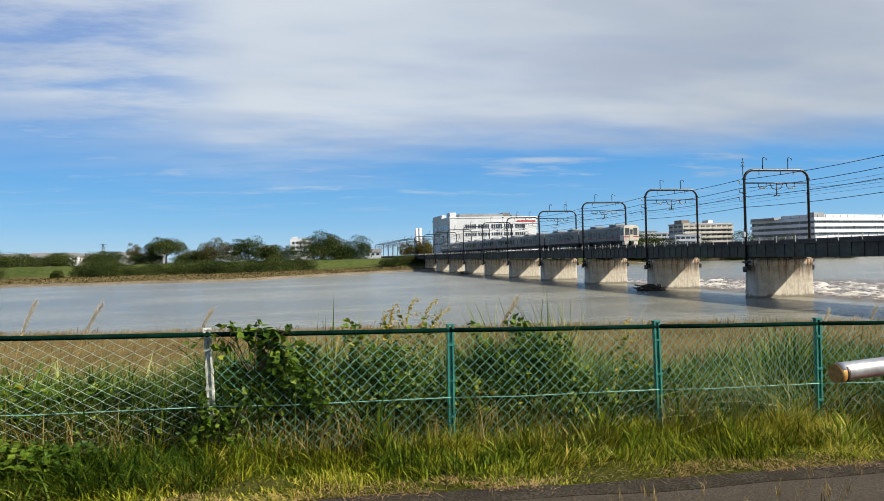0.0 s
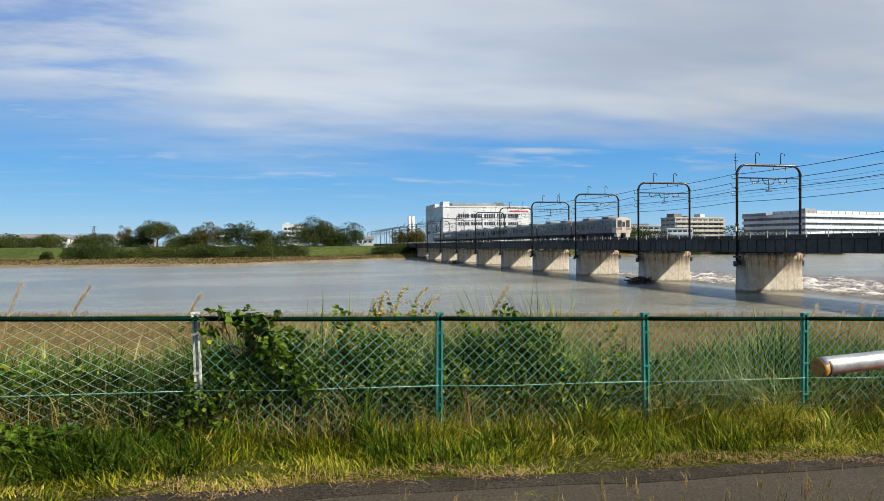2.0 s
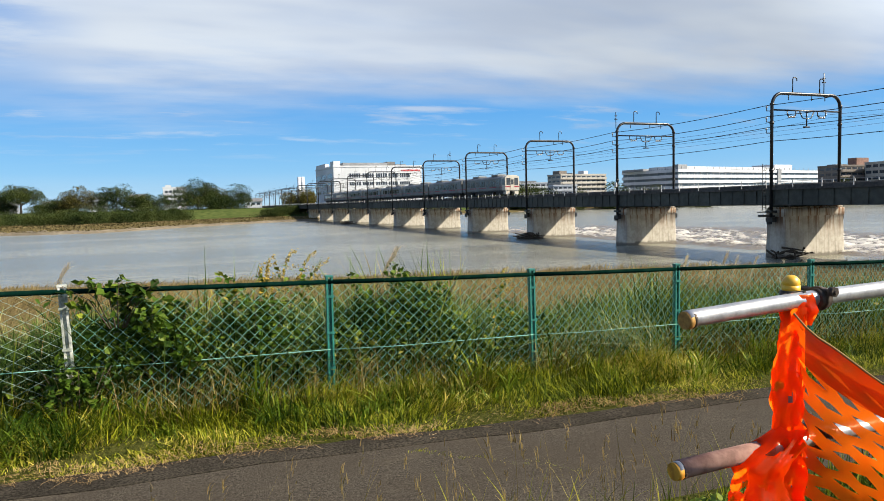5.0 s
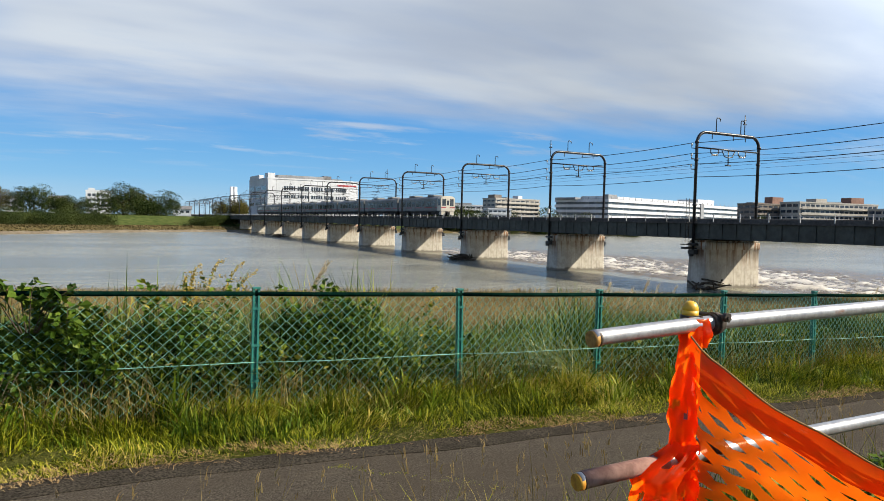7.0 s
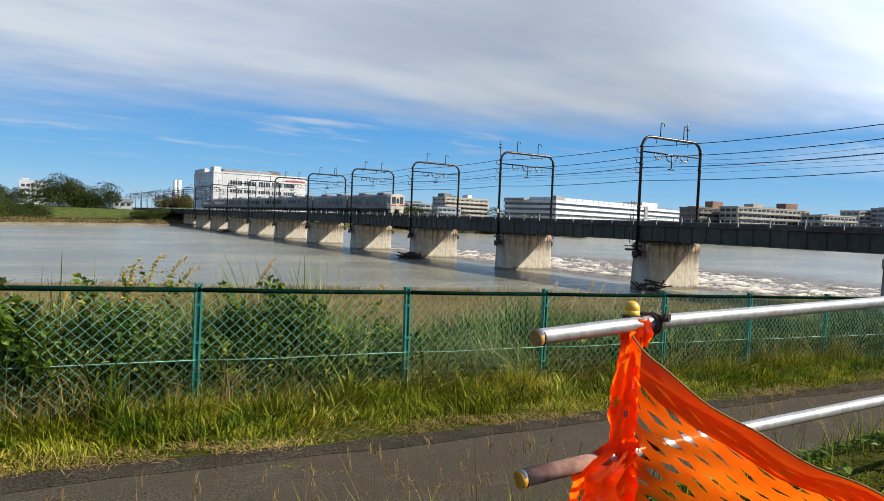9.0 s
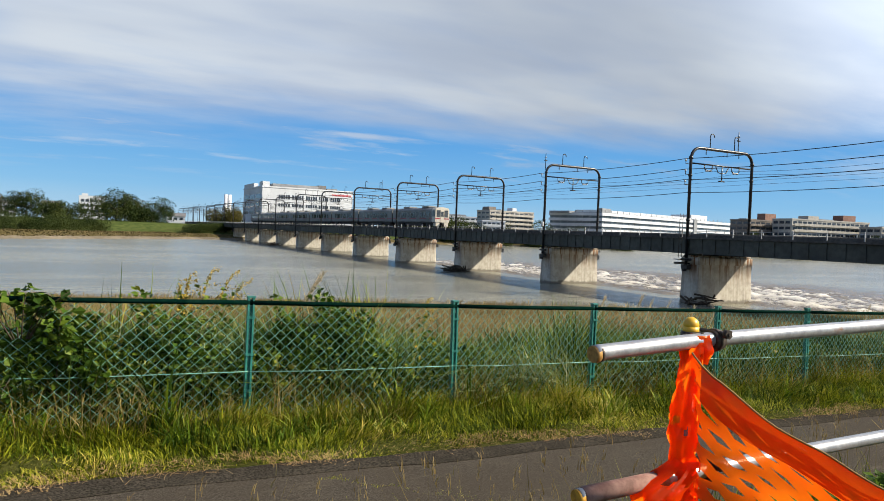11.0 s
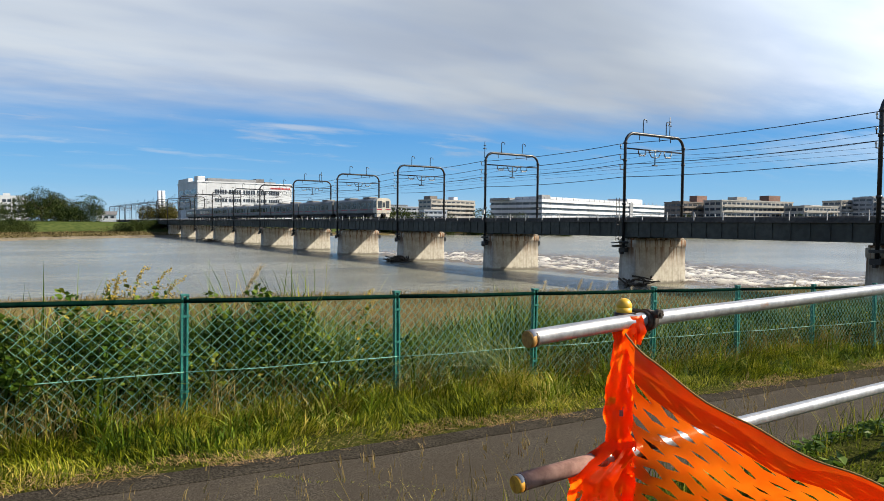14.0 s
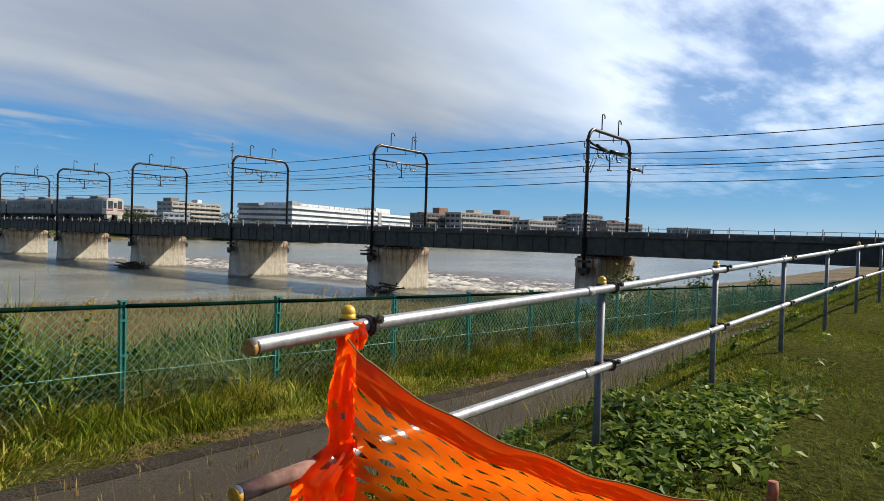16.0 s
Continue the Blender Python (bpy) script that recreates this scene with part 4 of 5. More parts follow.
rows = [[bm.verts.new(net_point(u, v, lift)) for u in np.linspace(0.02, 1, 40)] for v, lift in ((0.0, 0.004), (0.05, 0.012), (0.10, 0.010), (0.135, 0.005))]
for a, b in zip(rows, rows[1:]):
    for j in range(39):
        bm.faces.new((a[j], a[j + 1], b[j + 1], b[j])).smooth = True
part("hem", bm, "orange_hem", net, "folded double hem of the net")
bm = bmesh.new()
tube(bm, [net_point(u, 0.0, 0.006) + Vector((0, 0, 0.003)) for u in np.linspace(0, 1, 50)], 0.0028, 5)
part("edge_cord", bm, "straw", net, "pale cord along the upper edge")


def crumple(line, radii, seed, sides=30):
    """A bunched, wrinkled sleeve of netting round a line."""
    bmc = bmesh.new()
    rings = []
    for i, (p, r) in enumerate(zip(line, radii)):
        ring = []
        for j in range(sides):
            a = 2 * math.pi * j / sides
            q = noise.noise(Vector((math.cos(a) * 2.2, math.sin(a) * 2.2, p[2] * 16 + seed))) + 0.5 * noise.noise(Vector((math.cos(a) * 5, math.sin(a) * 5, p[2] * 34 + seed)))
            k = r * (0.95 + 0.14 * math.sin(4 * a + 9 * p[2] + seed) + 0.36 * q)
            ring.append(bmc.verts.new((p[0] + k * math.cos(a), p[1] + k * math.sin(a) * 0.85, p[2] + 0.006 * q)))
        rings.append(ring)
    for i in range(len(rings) - 1):
        for j in range(sides):
            if noise.noise(Vector((j * 0.33, i * 0.16, seed * 3.0))) < 0.36:
                bmc.faces.new((rings[i][j], rings[i][(j + 1) % sides], rings[i + 1][(j + 1) % sides], rings[i + 1][j])).smooth = True
    return bmc


zz = np.linspace(1.475, 0.50, 110)
part("post_wrap", crumple([(1.468 + 0.022 * smooth_step(1.3, 1.46, q), RY - 0.022, q) for q in zz], [0.030 + 0.012 * min(1, (1.475 - q) * 6) + 0.004 * math.sin(q * 31) for q in zz], 3), "orange", net, "bunched net wrapped round the post")
zz = np.linspace(1.17, 0.62, 70)
part("loose_fold", crumple([(1.455 - 0.11 * float(smooth_step(1.17, 1.08, q)) + 0.05 * float(smooth_step(0.98, 0.8, q)), RY - 0.05, q) for q in zz], [0.03 + 0.040 * float(smooth_step(1.17, 1.08, q)) + 0.012 * math.sin(q * 40) for q in zz], 8), "orange", net, "loose bunch of net over the lower pipe")
bm = bmesh.new()
for k in range(5):
    a = k * 1.3
    tube(bm, [(1.505 + 0.03 * math.cos(a + q * 1.9), RY + 0.03 * math.sin(a + q * 1.9), 1.462 + 0.012 * k - 0.006 * q) for q in range(5)], 0.004, 5)
zq = np.linspace(1.425, 1.505, 16)
part("knot", crumple([(1.515, RY - 0.02, q) for q in zq], [0.036 - 0.012 * abs(q - 1.46) / 0.045 for q in zq], 11), "orange", net, "knotted net over the upper pipe")
part("tie_wire", bm, "clamp", net, "twisted dark tie wire")
stake = tagged(part("stake", tubes(([(2.40, 0.475, 0.3), (2.435, 0.462, 1.0), (2.437, 0.461, 1.034)], [0.019, 0.018, 0.016]), sides=10), "rust_stake"), "rusty stake holding the end of the net", "stake")


# ---- grasses ----
WX = [-12, -1.1, -0.8, 0.2, 0.35, 1.3, 1.5, 2.8, 3.0, 3.8, 4.0, 5.2, 5.6, 7.0, 7.6, 12, 60]
WH = [0.62, 0.64, 0.95, 0.95, 0.82, 0.86, 0.96, 0.98, 0.72, 0.62, 0.46, 0.50, 0.72, 0.66, 0.62, 0.70, 0.75]
M["weed_mid"] = leafy("small_weed_leaf", [(0.0, (0.020, 0.048, 0.005)), (0.5, (0.085, 0.135, 0.013)), (0.82, (0.24, 0.28, 0.03)), (1.0, (0.50, 0.36, 0.09))], 0.22, 0.5, 2.2)
M["dead_stem"] = leafy("dead_stem", [(0.0, (0.075, 0.055, 0.014)), (0.6, (0.21, 0.165, 0.045)), (1.0, (0.42, 0.34, 0.13))], 0.2, 0.8, 2.0)
M["broad_blade"] = leafy("broad_grass_blade", [(0.0, (0.018, 0.045, 0.002)), (0.42, (0.080, 0.130, 0.006)), (0.78, (0.24, 0.29, 0.025)), (1.0, (0.52, 0.46, 0.16))], 0.25)


def stuff(name, me, label, category):
    return tagged(new(name, me), label, category, kind="stuff")


def spread(n, x0, x1, y0, y1):
    p = np.stack([rng.uniform(x0, x1, n), rng.uniform(y0, y1, n)], 1)
    return p[:, 0], p[:, 1]


def clump(xx, yy, s):
    return 0.5 + 0.5 * np.sin(xx * s + 1.7 * np.sin(yy * s * 1.3)) * np.cos(yy * s * 0.9 + 1.1 * np.sin(xx * s * 0.7))


def rooted(xx, yy, sink=0.02):
    return np.stack([xx, yy, ground_z(xx, yy) - sink], 1)


def ragged(xx):
    return 0.06 * np.sin(xx * 2.3) + 0.05 * np.sin(xx * 5.9 + 1) + 0.03 * np.sin(xx * 13)


for n, a, b in ((78000, -7, 11), (26000, 11, 48)):
    xx, yy = spread(n, a, b, 5.10, 6.55)
    ok = yy > 5.15 + ragged(xx)
    xx, yy = xx[ok], yy[ok]
    up = smooth_step(5.1, 6.2, yy)
    h = (0.05 + 0.15 * up) * (0.30 + 1.05 * clump(xx, yy, 3.9)) * rng.uniform(0.45, 1.6, len(xx))
    stuff("verge_grass", blades("verge_grass", rooted(xx, yy), h, rng.uniform(0.004, 0.014, len(xx)), "verge", 0.75), "yellow-green verge grass between path and fence", "grass")
xx, yy = spread(20000, -7, 30, 5.03, 5.34)
ok = rng.uniform(0, 1, len(xx)) < 0.12 + 0.88 * (clump(xx, yy * 0.5, 1.6) > 0.5)
xx, yy = xx[ok], yy[ok] + ragged(xx[ok])
stuff("cut_straw", blades("cut_straw", np.stack([xx, yy, verge_z(xx) + rng.uniform(0.03, 0.06, len(xx))], 1), rng.uniform(0.03, 0.12, len(xx)) * 0.25, rng.uniform(0.003, 0.007, len(xx)), "straw", 3.2), "dry cut straw along the path edge", "straw")
xx, yy = spread(6500, -6, -0.7, 5.5, 6.22)
stuff("verge_weeds", blades("verge_weeds", rooted(xx, yy), rng.uniform(0.14, 0.46, len(xx)) * (0.5 + 0.6 * clump(xx, yy, 2.4)), rng.uniform(0.008, 0.020, len(xx)), "dark_weed", 0.8, turn=rng.uniform(0, 6.28, len(xx)), steps=4), "dark green weeds before the old wire mesh", "weeds")
# dark blades add weeds and also put shade into the verge's colour
xx, yy = spread(5200, -0.7, 12, 5.7, 6.22)
ok = clump(xx, yy, 1.9) > 0.45
xx, yy = xx[ok], yy[ok]
stuff("verge_weeds", blades("verge_weeds", rooted(xx, yy), rng.uniform(0.08, 0.30, len(xx)), rng.uniform(0.006, 0.016, len(xx)), "dark_weed", 0.8, turn=rng.uniform(0, 6.28, len(xx)), steps=4), "dark green weeds among the verge grass, also standing in for shade", "weeds")
# uneven grass grown into the foot of the wire mesh
xx, yy = spread(15000, -5, 12, 5.98, 6.30)
ok = clump(xx, yy, 2.2) > 0.28
xx, yy = xx[ok], yy[ok]
hh = rng.uniform(0.12, 0.50, len(xx)) * (0.35 + 0.75 * clump(xx, yy, 4.3))
stuff("mesh_grass", blades("mesh_grass", rooted(xx, yy), hh, rng.uniform(0.004, 0.011, len(xx)), "verge", 0.6, turn=rng.uniform(0, 6.28, len(xx)), steps=4), "uneven yellow-green grass grown into the wire mesh", "grass")
xx, yy = spread(1900, -5, 12, 5.98, 6.30)
ok = clump(xx, yy, 3.0) > 0.4
xx, yy = xx[ok], yy[ok]
stuff("mesh_grass", blades("mesh_grass", rooted(xx, yy), rng.uniform(0.15, 0.52, len(xx)), rng.uniform(0.004, 0.010, len(xx)), "dead_stem", 0.7, turn=rng.uniform(0, 6.28, len(xx)), steps=4), "brown dead grass at the foot of the wire mesh", "grass")
xx, yy = spread(16000, 7.5, 42, 6.35, 8.2)
stuff("bank_weeds", blades("bank_weeds", rooted(xx, yy), rng.uniform(0.45, 0.95, len(xx)) * (0.6 + 0.5 * clump(xx, yy, 1.1)), rng.uniform(0.012, 0.03, len(xx)), "dark_weed", 0.6, turn=rng.uniform(0, 6.28, len(xx)), steps=4), "dense dark green weeds on the slope behind the fence", "weeds")
# broad upright blades in tufts at the foot of the fence
tx, ty = spread(520, -7, 12, 5.55, 6.55)
ok = rng.uniform(0, 1, len(tx)) < 0.2 + 0.8 * (clump(tx, ty, 2.7) > 0.45)
tx, ty = tx[ok], ty[ok]
xx = np.repeat(tx, 13) + rng.normal(0, 0.045, len(tx) * 13)
yy = np.repeat(ty, 13) + rng.normal(0, 0.035, len(tx) * 13)
hh = np.repeat(rng.uniform(0.16, 0.60, len(tx)) * (0.35 + 0.65 * smooth_step(5.5, 6.3, ty)), 13) * rng.uniform(0.55, 1.15, len(xx))
stuff("blade_tufts", blades("blade_tufts", rooted(xx, yy), hh, rng.uniform(0.010, 0.024, len(xx)), "broad_blade", 0.6, turn=rng.uniform(0, 6.28, len(xx)), steps=5), "broad bright green grass tufts below the fence", "grass")
xx, yy = spread(11000, -5, 16, 6.28, 7.2)
x2, y2 = spread(7000, -0.9, 3.5, 6.27, 6.75)
xx, yy = np.concatenate([xx, x2]), np.concatenate([yy, y2])
lid = np.interp(xx, WX, WH) * (0.45 + 0.55 * clump(xx, yy, 2.9))
cen = np.stack([xx, yy, verge_z(xx) + 0.05 + lid * rng.uniform(0.0, 0.95, len(xx))], 1)
stuff("leafy_weeds", leaves("leafy_weeds", cen, rng.uniform(0.025, 0.085, len(xx)), "weed_mid", 0.45), "small-leaved green weeds grown into the fence", "weeds")
xx, yy = spread(5500, -5, 14, 6.1, 6.55)
ok = rng.uniform(0, 1, len(xx)) < 0.25 + 0.75 * (clump(xx, yy, 3.3) > 0.5)
xx, yy = xx[ok], yy[ok]
root = np.stack([xx, yy, verge_z(xx) + rng.uniform(0.0, 0.30, len(xx))], 1)
stuff("dead_stems", blades("dead_stems", root, rng.uniform(0.14, 0.48, len(xx)), rng.uniform(0.003, 0.008, len(xx)), "dead_stem", 0.7, turn=rng.uniform(0, 6.28, len(xx)), steps=4), "tangled dead brown stems at the foot of the fence", "grass")
xx, yy = spread(900, -7, 12, 6.1, 7.0)
stuff("dry_stalks", blades("dry_stalks", rooted(xx, yy), rng.uniform(0.25, 0.75, len(xx)), rng.uniform(0.004, 0.009, len(xx)), "straw", 0.5), "dry straw-coloured stalks among the green weeds", "grass")

for n, a, b in ((34000, -9, 11), (14000, 11, 60)):
    xx, yy = spread(n, a, b, 6.30, 8.9)
    lid = np.interp(xx, WX, WH) * 1.12 + (fence_top(0) - FENCE_H) - 0.0262 * np.minimum(xx, 45)
    h = np.maximum(0.15, (lid - ground_z(xx, yy)) * (0.70 + 0.36 * clump(xx, yy, 3.1)) * rng.uniform(0.45, 1.22, len(xx)))
    h = np.where(yy > 7.6, np.minimum(h, 1.0), h)
    stuff("bank_weeds", blades("bank_weeds", rooted(xx, yy), h, rng.uniform(0.008, 0.030, len(xx)), "weed", 0.6, turn=rng.uniform(0, 6.28, len(xx)), steps=4), "tall dark green weeds behind the fence", "weeds")
xx, yy = spread(16000, -14, 45, 8.6, 14)
stuff("slope_weeds", blades("slope_weeds", rooted(xx, yy), rng.uniform(0.4, 1.0, len(xx)), rng.uniform(0.012, 0.03, len(xx)), "weed", 0.4), "green weeds on the slope below the fence", "weeds")
xx, yy = spread(135000, -60, 82, 11, 66)
ok = (yy < near_edge(xx) - 0.6 + 1.3 * np.sin(xx * 0.9)) & (rng.uniform(0, 1, len(xx)) < 0.45 + 0.55 * clump(xx, yy, 0.35))
ok &= ~((xx > 45) & (yy < 22) & (xx > 66))
xx, yy = xx[ok], yy[ok]
stuff("reed_flat", blades("reed_flat", rooted(xx, yy), rng.uniform(0.25, 0.65, len(xx)) * (0.6 + 0.6 * clump(xx, yy, 0.5)), rng.uniform(0.02, 0.06, len(xx)), "reed", 1.1, turn=rng.normal(0.2, 0.7, len(xx))), "flattened dry brown reeds on the river flat", "reeds")

# bank on the near side of the path
M["lawn_blade"] = leafy("lawn_blade", [(0.0, (0.036, 0.062, 0.007)), (0.5, (0.098, 0.128, 0.009)), (0.85, (0.21, 0.22, 0.020)), (1.0, (0.38, 0.30, 0.08))], 0.35, 0.7, 1.1)
xx, yy = spread(95000, -5, 16, -2.0, 3.3)
ok = ~((xx < 1.2) & (yy < 1.2) & (xx > -1.2) & (yy > -1.2)) & (yy < 3.2 + ragged(xx))
xx, yy = xx[ok], yy[ok]
stuff("bank_lawn", blades("bank_lawn", rooted(xx, yy), rng.uniform(0.025, 0.08, len(xx)) * (0.4 + 0.9 * clump(xx, yy, 1.7)), rng.uniform(0.004, 0.009, len(xx)), "lawn_blade", 0.7), "short rough grass on the bank beside the guard rail", "grass")
xx, yy = spread(80000, 2.0, 9.5, -1.6, 3.2)
stuff("bank_lawn", blades("bank_lawn", rooted(xx, yy), rng.uniform(0.02, 0.06, len(xx)) * (0.4 + 0.9 * clump(xx, yy, 2.3)), rng.uniform(0.004, 0.008, len(xx)), "lawn_blade", 0.9), "thick short grass on the bank under the guard rail", "grass")
xx, yy = spread(34000, 16, 60, -14, 3.2)
stuff("bank_lawn", blades("bank_lawn", rooted(xx, yy), rng.uniform(0.05, 0.16, len(xx)), rng.uniform(0.012, 0.03, len(xx)), "lawn_blade", 0.6), "short rough grass farther along the bank", "grass")
xx, yy = spread(3600, -3, 9, 1.9, 3.35)
ok = rng.uniform(0, 1, len(xx)) < 0.25 + 0.75 * (clump(xx, yy, 2.2) > 0.6)
xx, yy = xx[ok], yy[ok]
stuff("edge_grass", blades("edge_grass", rooted(xx, yy), rng.uniform(0.10, 0.42, len(xx)), rng.uniform(0.003, 0.007, len(xx)), "verge", 0.35, steps=4), "loose grass tufts at the near edge of the path", "grass")
# thin grasses with seed heads
xx, yy = spread(190, -1.0, 6.5, 1.9, 3.0)
hh = rng.uniform(0.30, 0.62, len(xx))
root = rooted(xx, yy)
stuff("seed_grass", blades("seed_grass", root, hh, np.full(len(xx), 0.003), "dead_stem", 0.25), "thin straw stems with seed heads beside the path", "grass")
tipz = root + np.stack([rng.normal(0, 0.02, len(xx)), rng.normal(0, 0.02, len(xx)), hh * 0.86], 1)
rep = np.repeat(tipz, 9, 0) + rng.normal(0, 1, (len(xx) * 9, 3)) * np.array([0.006, 0.006, 0.028])
stuff("seed_head", blades("seed_head", rep, rng.uniform(0.02, 0.045, len(rep)), np.full(len(rep), 0.004), "reed", 0.4), "brown seed heads on thin grass stems", "grass")

# broad-leaved weeds
cen = []
for k in range(900):
    near_patch = k < 330
    if near_patch:
        bx, by = rng.normal(4.25, 0.62), rng.normal(1.22, 0.20)
    else:
        bx, by = rng.uniform(2.2, 11), rng.uniform(1.75, 3.1)
        if rng.uniform() > 0.2 + 0.8 * float(clump(bx, by, 1.6) > 0.45) or (by < 2.25 and rng.uniform() < 0.6):
            continue
    m = rng.integers(6, 14)
    r = rng.uniform(0.04, 0.15)
    a = rng.uniform(0, 6.28, m)
    q = rng.uniform(0.2, 1, m) * r
    cen.append(np.stack([bx + q * np.cos(a), by + q * np.sin(a), ground_z(bx + q * np.cos(a), by + q * np.sin(a)) + rng.uniform(0.015, 0.10 if near_patch else 0.075, m)], 1))
for k in range(60):
    bx, by, m = rng.uniform(3.5, 14), rng.uniform(-1.5, 1.3), 7
    cen.append(np.stack([bx + rng.normal(0, 0.08, m), by + rng.normal(0, 0.08, m), rail_z(bx) + rng.uniform(0.01, 0.05, m)], 1))
cen = np.concatenate(cen)
M["weed_leaf"] = leafy("broad_weed_leaf", [(0.0, (0.026, 0.058, 0.006)), (0.55, (0.090, 0.145, 0.018)), (0.85, (0.22, 0.27, 0.045)), (1.0, (0.40, 0.42, 0.12))], 0.35, 0.45)
stuff("broadleaf_weeds", leaves("broadleaf_weeds", cen, rng.uniform(0.03, 0.085, len(cen)), "weed_leaf", 0.75), "broad-leaved green weeds carpeting the bank", "weeds")


# ---- shrubs and vines on the fence ----
def shrub(name, label, centre, spread_xyz, n, size, mat="leaf", up=0.4, stems=7):
    base = thing(name, label, "shrub", pose(*centre))
    ztop = spread_xyz[2]
    p = rng.normal(0, 1, (n, 3))
    p /= np.linalg.norm(p, axis=1)[:, None]
    p *= rng.uniform(0.35, 1.0, n)[:, None] ** 0.6 * (0.75 + 0.35 * np.sin(p[:, :1] * 5 + p[:, 2:] * 4))
    p = p * np.array([spread_xyz[0], spread_xyz[1], ztop / 2]) + np.array([0, 0, ztop * 0.55])
    part("foliage", leaves("foliage", p, rng.uniform(size * 0.6, size * 1.3, n), mat, up), mat, base)
    for k in range(stems):
        bm = bmesh.new()
        a = k * 2.4
        ex, ey = spread_xyz[0] * 0.7 * math.cos(a), spread_xyz[1] * 0.7 * math.sin(a)
        tube(bm, [(ex * 0.15, ey * 0.15, -0.1), (ex * 0.5, ey * 0.6, ztop * 0.45), (ex, ey, ztop * 0.85)], [0.006, 0.004, 0.002], 5)
        part("stem", bm, "bark", base)
    return base


shrub("bramble", "dark green bramble climbing over the fence", (-0.22, 6.34, 0.08), (0.58, 0.24, 1.12), 2100, 0.075)
shrub("vine", "leafy vine trailing along the fence top", (-0.45, 6.18, 0.93), (0.55, 0.10, 0.32), 120, 0.085)
shrub("bramble", "dense dark shrub with yellowing leaves behind the fence", (2.22, 6.50, 0.12), (0.62, 0.26, 1.04), 2500, 0.06)
shrub("bramble", "low dark bramble mixed into the weeds", (0.62, 6.52, 0.05), (0.60, 0.28, 1.10), 1700, 0.065)
shrub("bramble", "thin dark bramble climbing through the wire mesh", (1.72, 6.48, 0.08), (0.42, 0.22, 1.02), 900, 0.06)
shrub("bramble", "low green bramble behind the fence", (-2.3, 6.62, 0.05), (1.3, 0.32, 0.74), 2600, 0.06)
shrub("bramble", "dark leafy weeds in front of the old wire mesh", (-2.2, 5.95, 0.02), (0.95, 0.30, 0.42), 1500, 0.06)
shrub("bramble", "dark leafy weeds at the worn post", (-0.75, 6.12, 0.02), (0.35, 0.14, 0.62), 420, 0.06)
shrub("bramble", "leafy weeds low behind the wire mesh", (3.4, 6.6, -0.1), (0.8, 0.30, 0.80), 900, 0.06)
shrub("bramble", "dark leafy shrub at the foot of the fence", (9.5, 6.7, -0.3), (1.6, 0.40, 0.72), 900, 0.06)
for k in range(5):
    shrub("roadside_bush", "round green bush beside the fence", (17.5 + 3.6 * k + rng.uniform(-1, 1), 7.0 + rng.uniform(-0.3, 0.6), -0.6 - 0.08 * k), (0.8, 0.6, rng.uniform(1.0, 1.9)), 650, 0.10, "leaf", 0.4)


def plant(name, label, x, y, z, lean, tall, kind):
    """A single arching stem with a plume, flowers or long leaves."""
    base = thing(name, label, "plant", pose(x, y, z))
    pts = [(lean * u * u, 0.05 * u, tall * (u - 0.12 * abs(lean) * u * u)) for u in np.linspace(0, 1, 8)]
    bm = bmesh.new()
    tube(bm, pts, [0.0045 - 0.0028 * u for u in np.linspace(0, 1, 8)], 5)
    part("stem", bm, "straw" if kind == "plume" else "weed", base)
    along = np.array([Vector(pts[5]).lerp(Vector(pts[7]), u) for u in np.linspace(0, 1, 70)])
    if kind == "plume":
        along += np.array([0.10 * lean, 0, -0.02]) * np.linspace(0, 1, 70)[:, None] ** 2
        along = np.repeat(along, 4, 0)
        me2 = blades("plume", along + rng.normal(0, 0.006, along.shape), rng.uniform(0.03, 0.09, 280), np.full(280, 0.0028), "plume", 1.0, turn=np.full(280, 0.0 if lean > 0 else np.pi) + rng.normal(0, 0.9, 280))
        part("plume", me2, "plume", base)
    elif kind == "flower":
        arms = np.array([[0.13 * math.cos(k * 2.1) * (1.15 - k / 7) + 0.04, 0.06 * math.sin(k * 2.1), 0.05 - 0.004 * k] for k in range(7)])
        ax = np.linspace(0, 1, 210)
        side = along[(ax * 69).astype(int)] + arms[(ax * 6.99).astype(int)] * rng.uniform(0, 1, (210, 1)) + rng.normal(0, 0.006, (210, 3))
        tagged(part("flower_head", leaves("flower_head", side, rng.uniform(0.012, 0.026, 210), "yellow", 0.3), "yellow", base), kind="stuff")
        low_l = np.array([Vector(pts[1]).lerp(Vector(pts[6]), u) for u in np.linspace(0, 1, 46)]) + rng.normal(0, 0.03, (46, 3))
        part("leaves", leaves("leaves", low_l, rng.uniform(0.04, 0.08, 46), "leaf", 0.3), "leaf", base)
    return base


for x, y, z, lean, tall in ((-2.75, 7.2, 0.25, 0.22, 1.22), (-2.2, 7.0, 0.2, 0.3, 1.25), (-1.2, 7.3, 0.2, 0.25, 1.12), (1.85, 6.9, 0.25, 0.30, 1.12), (1.75, 6.8, 0.2, 0.34, 1.12), (7.6, 8.6, -0.6, 0.25, 1.40), (8.3, 8.8, -0.65, 0.3, 1.48), (8.9, 9.0, -0.7, 0.32, 1.50), (9.3, 8.7, -0.7, 0.2, 1.40), (6.6, 7.2, 0.0, 0.25, 1.05), (10.2, 9.1, -0.8, 0.3, 1.45), (5.9, 7.1, 0.0, 0.2, 1.05), (14.0, 8.5, -0.7, 0.3, 1.4)):
    plant("pampas_grass", "pale pampas grass plume above the fence", x, y, z, lean, tall, "plume")
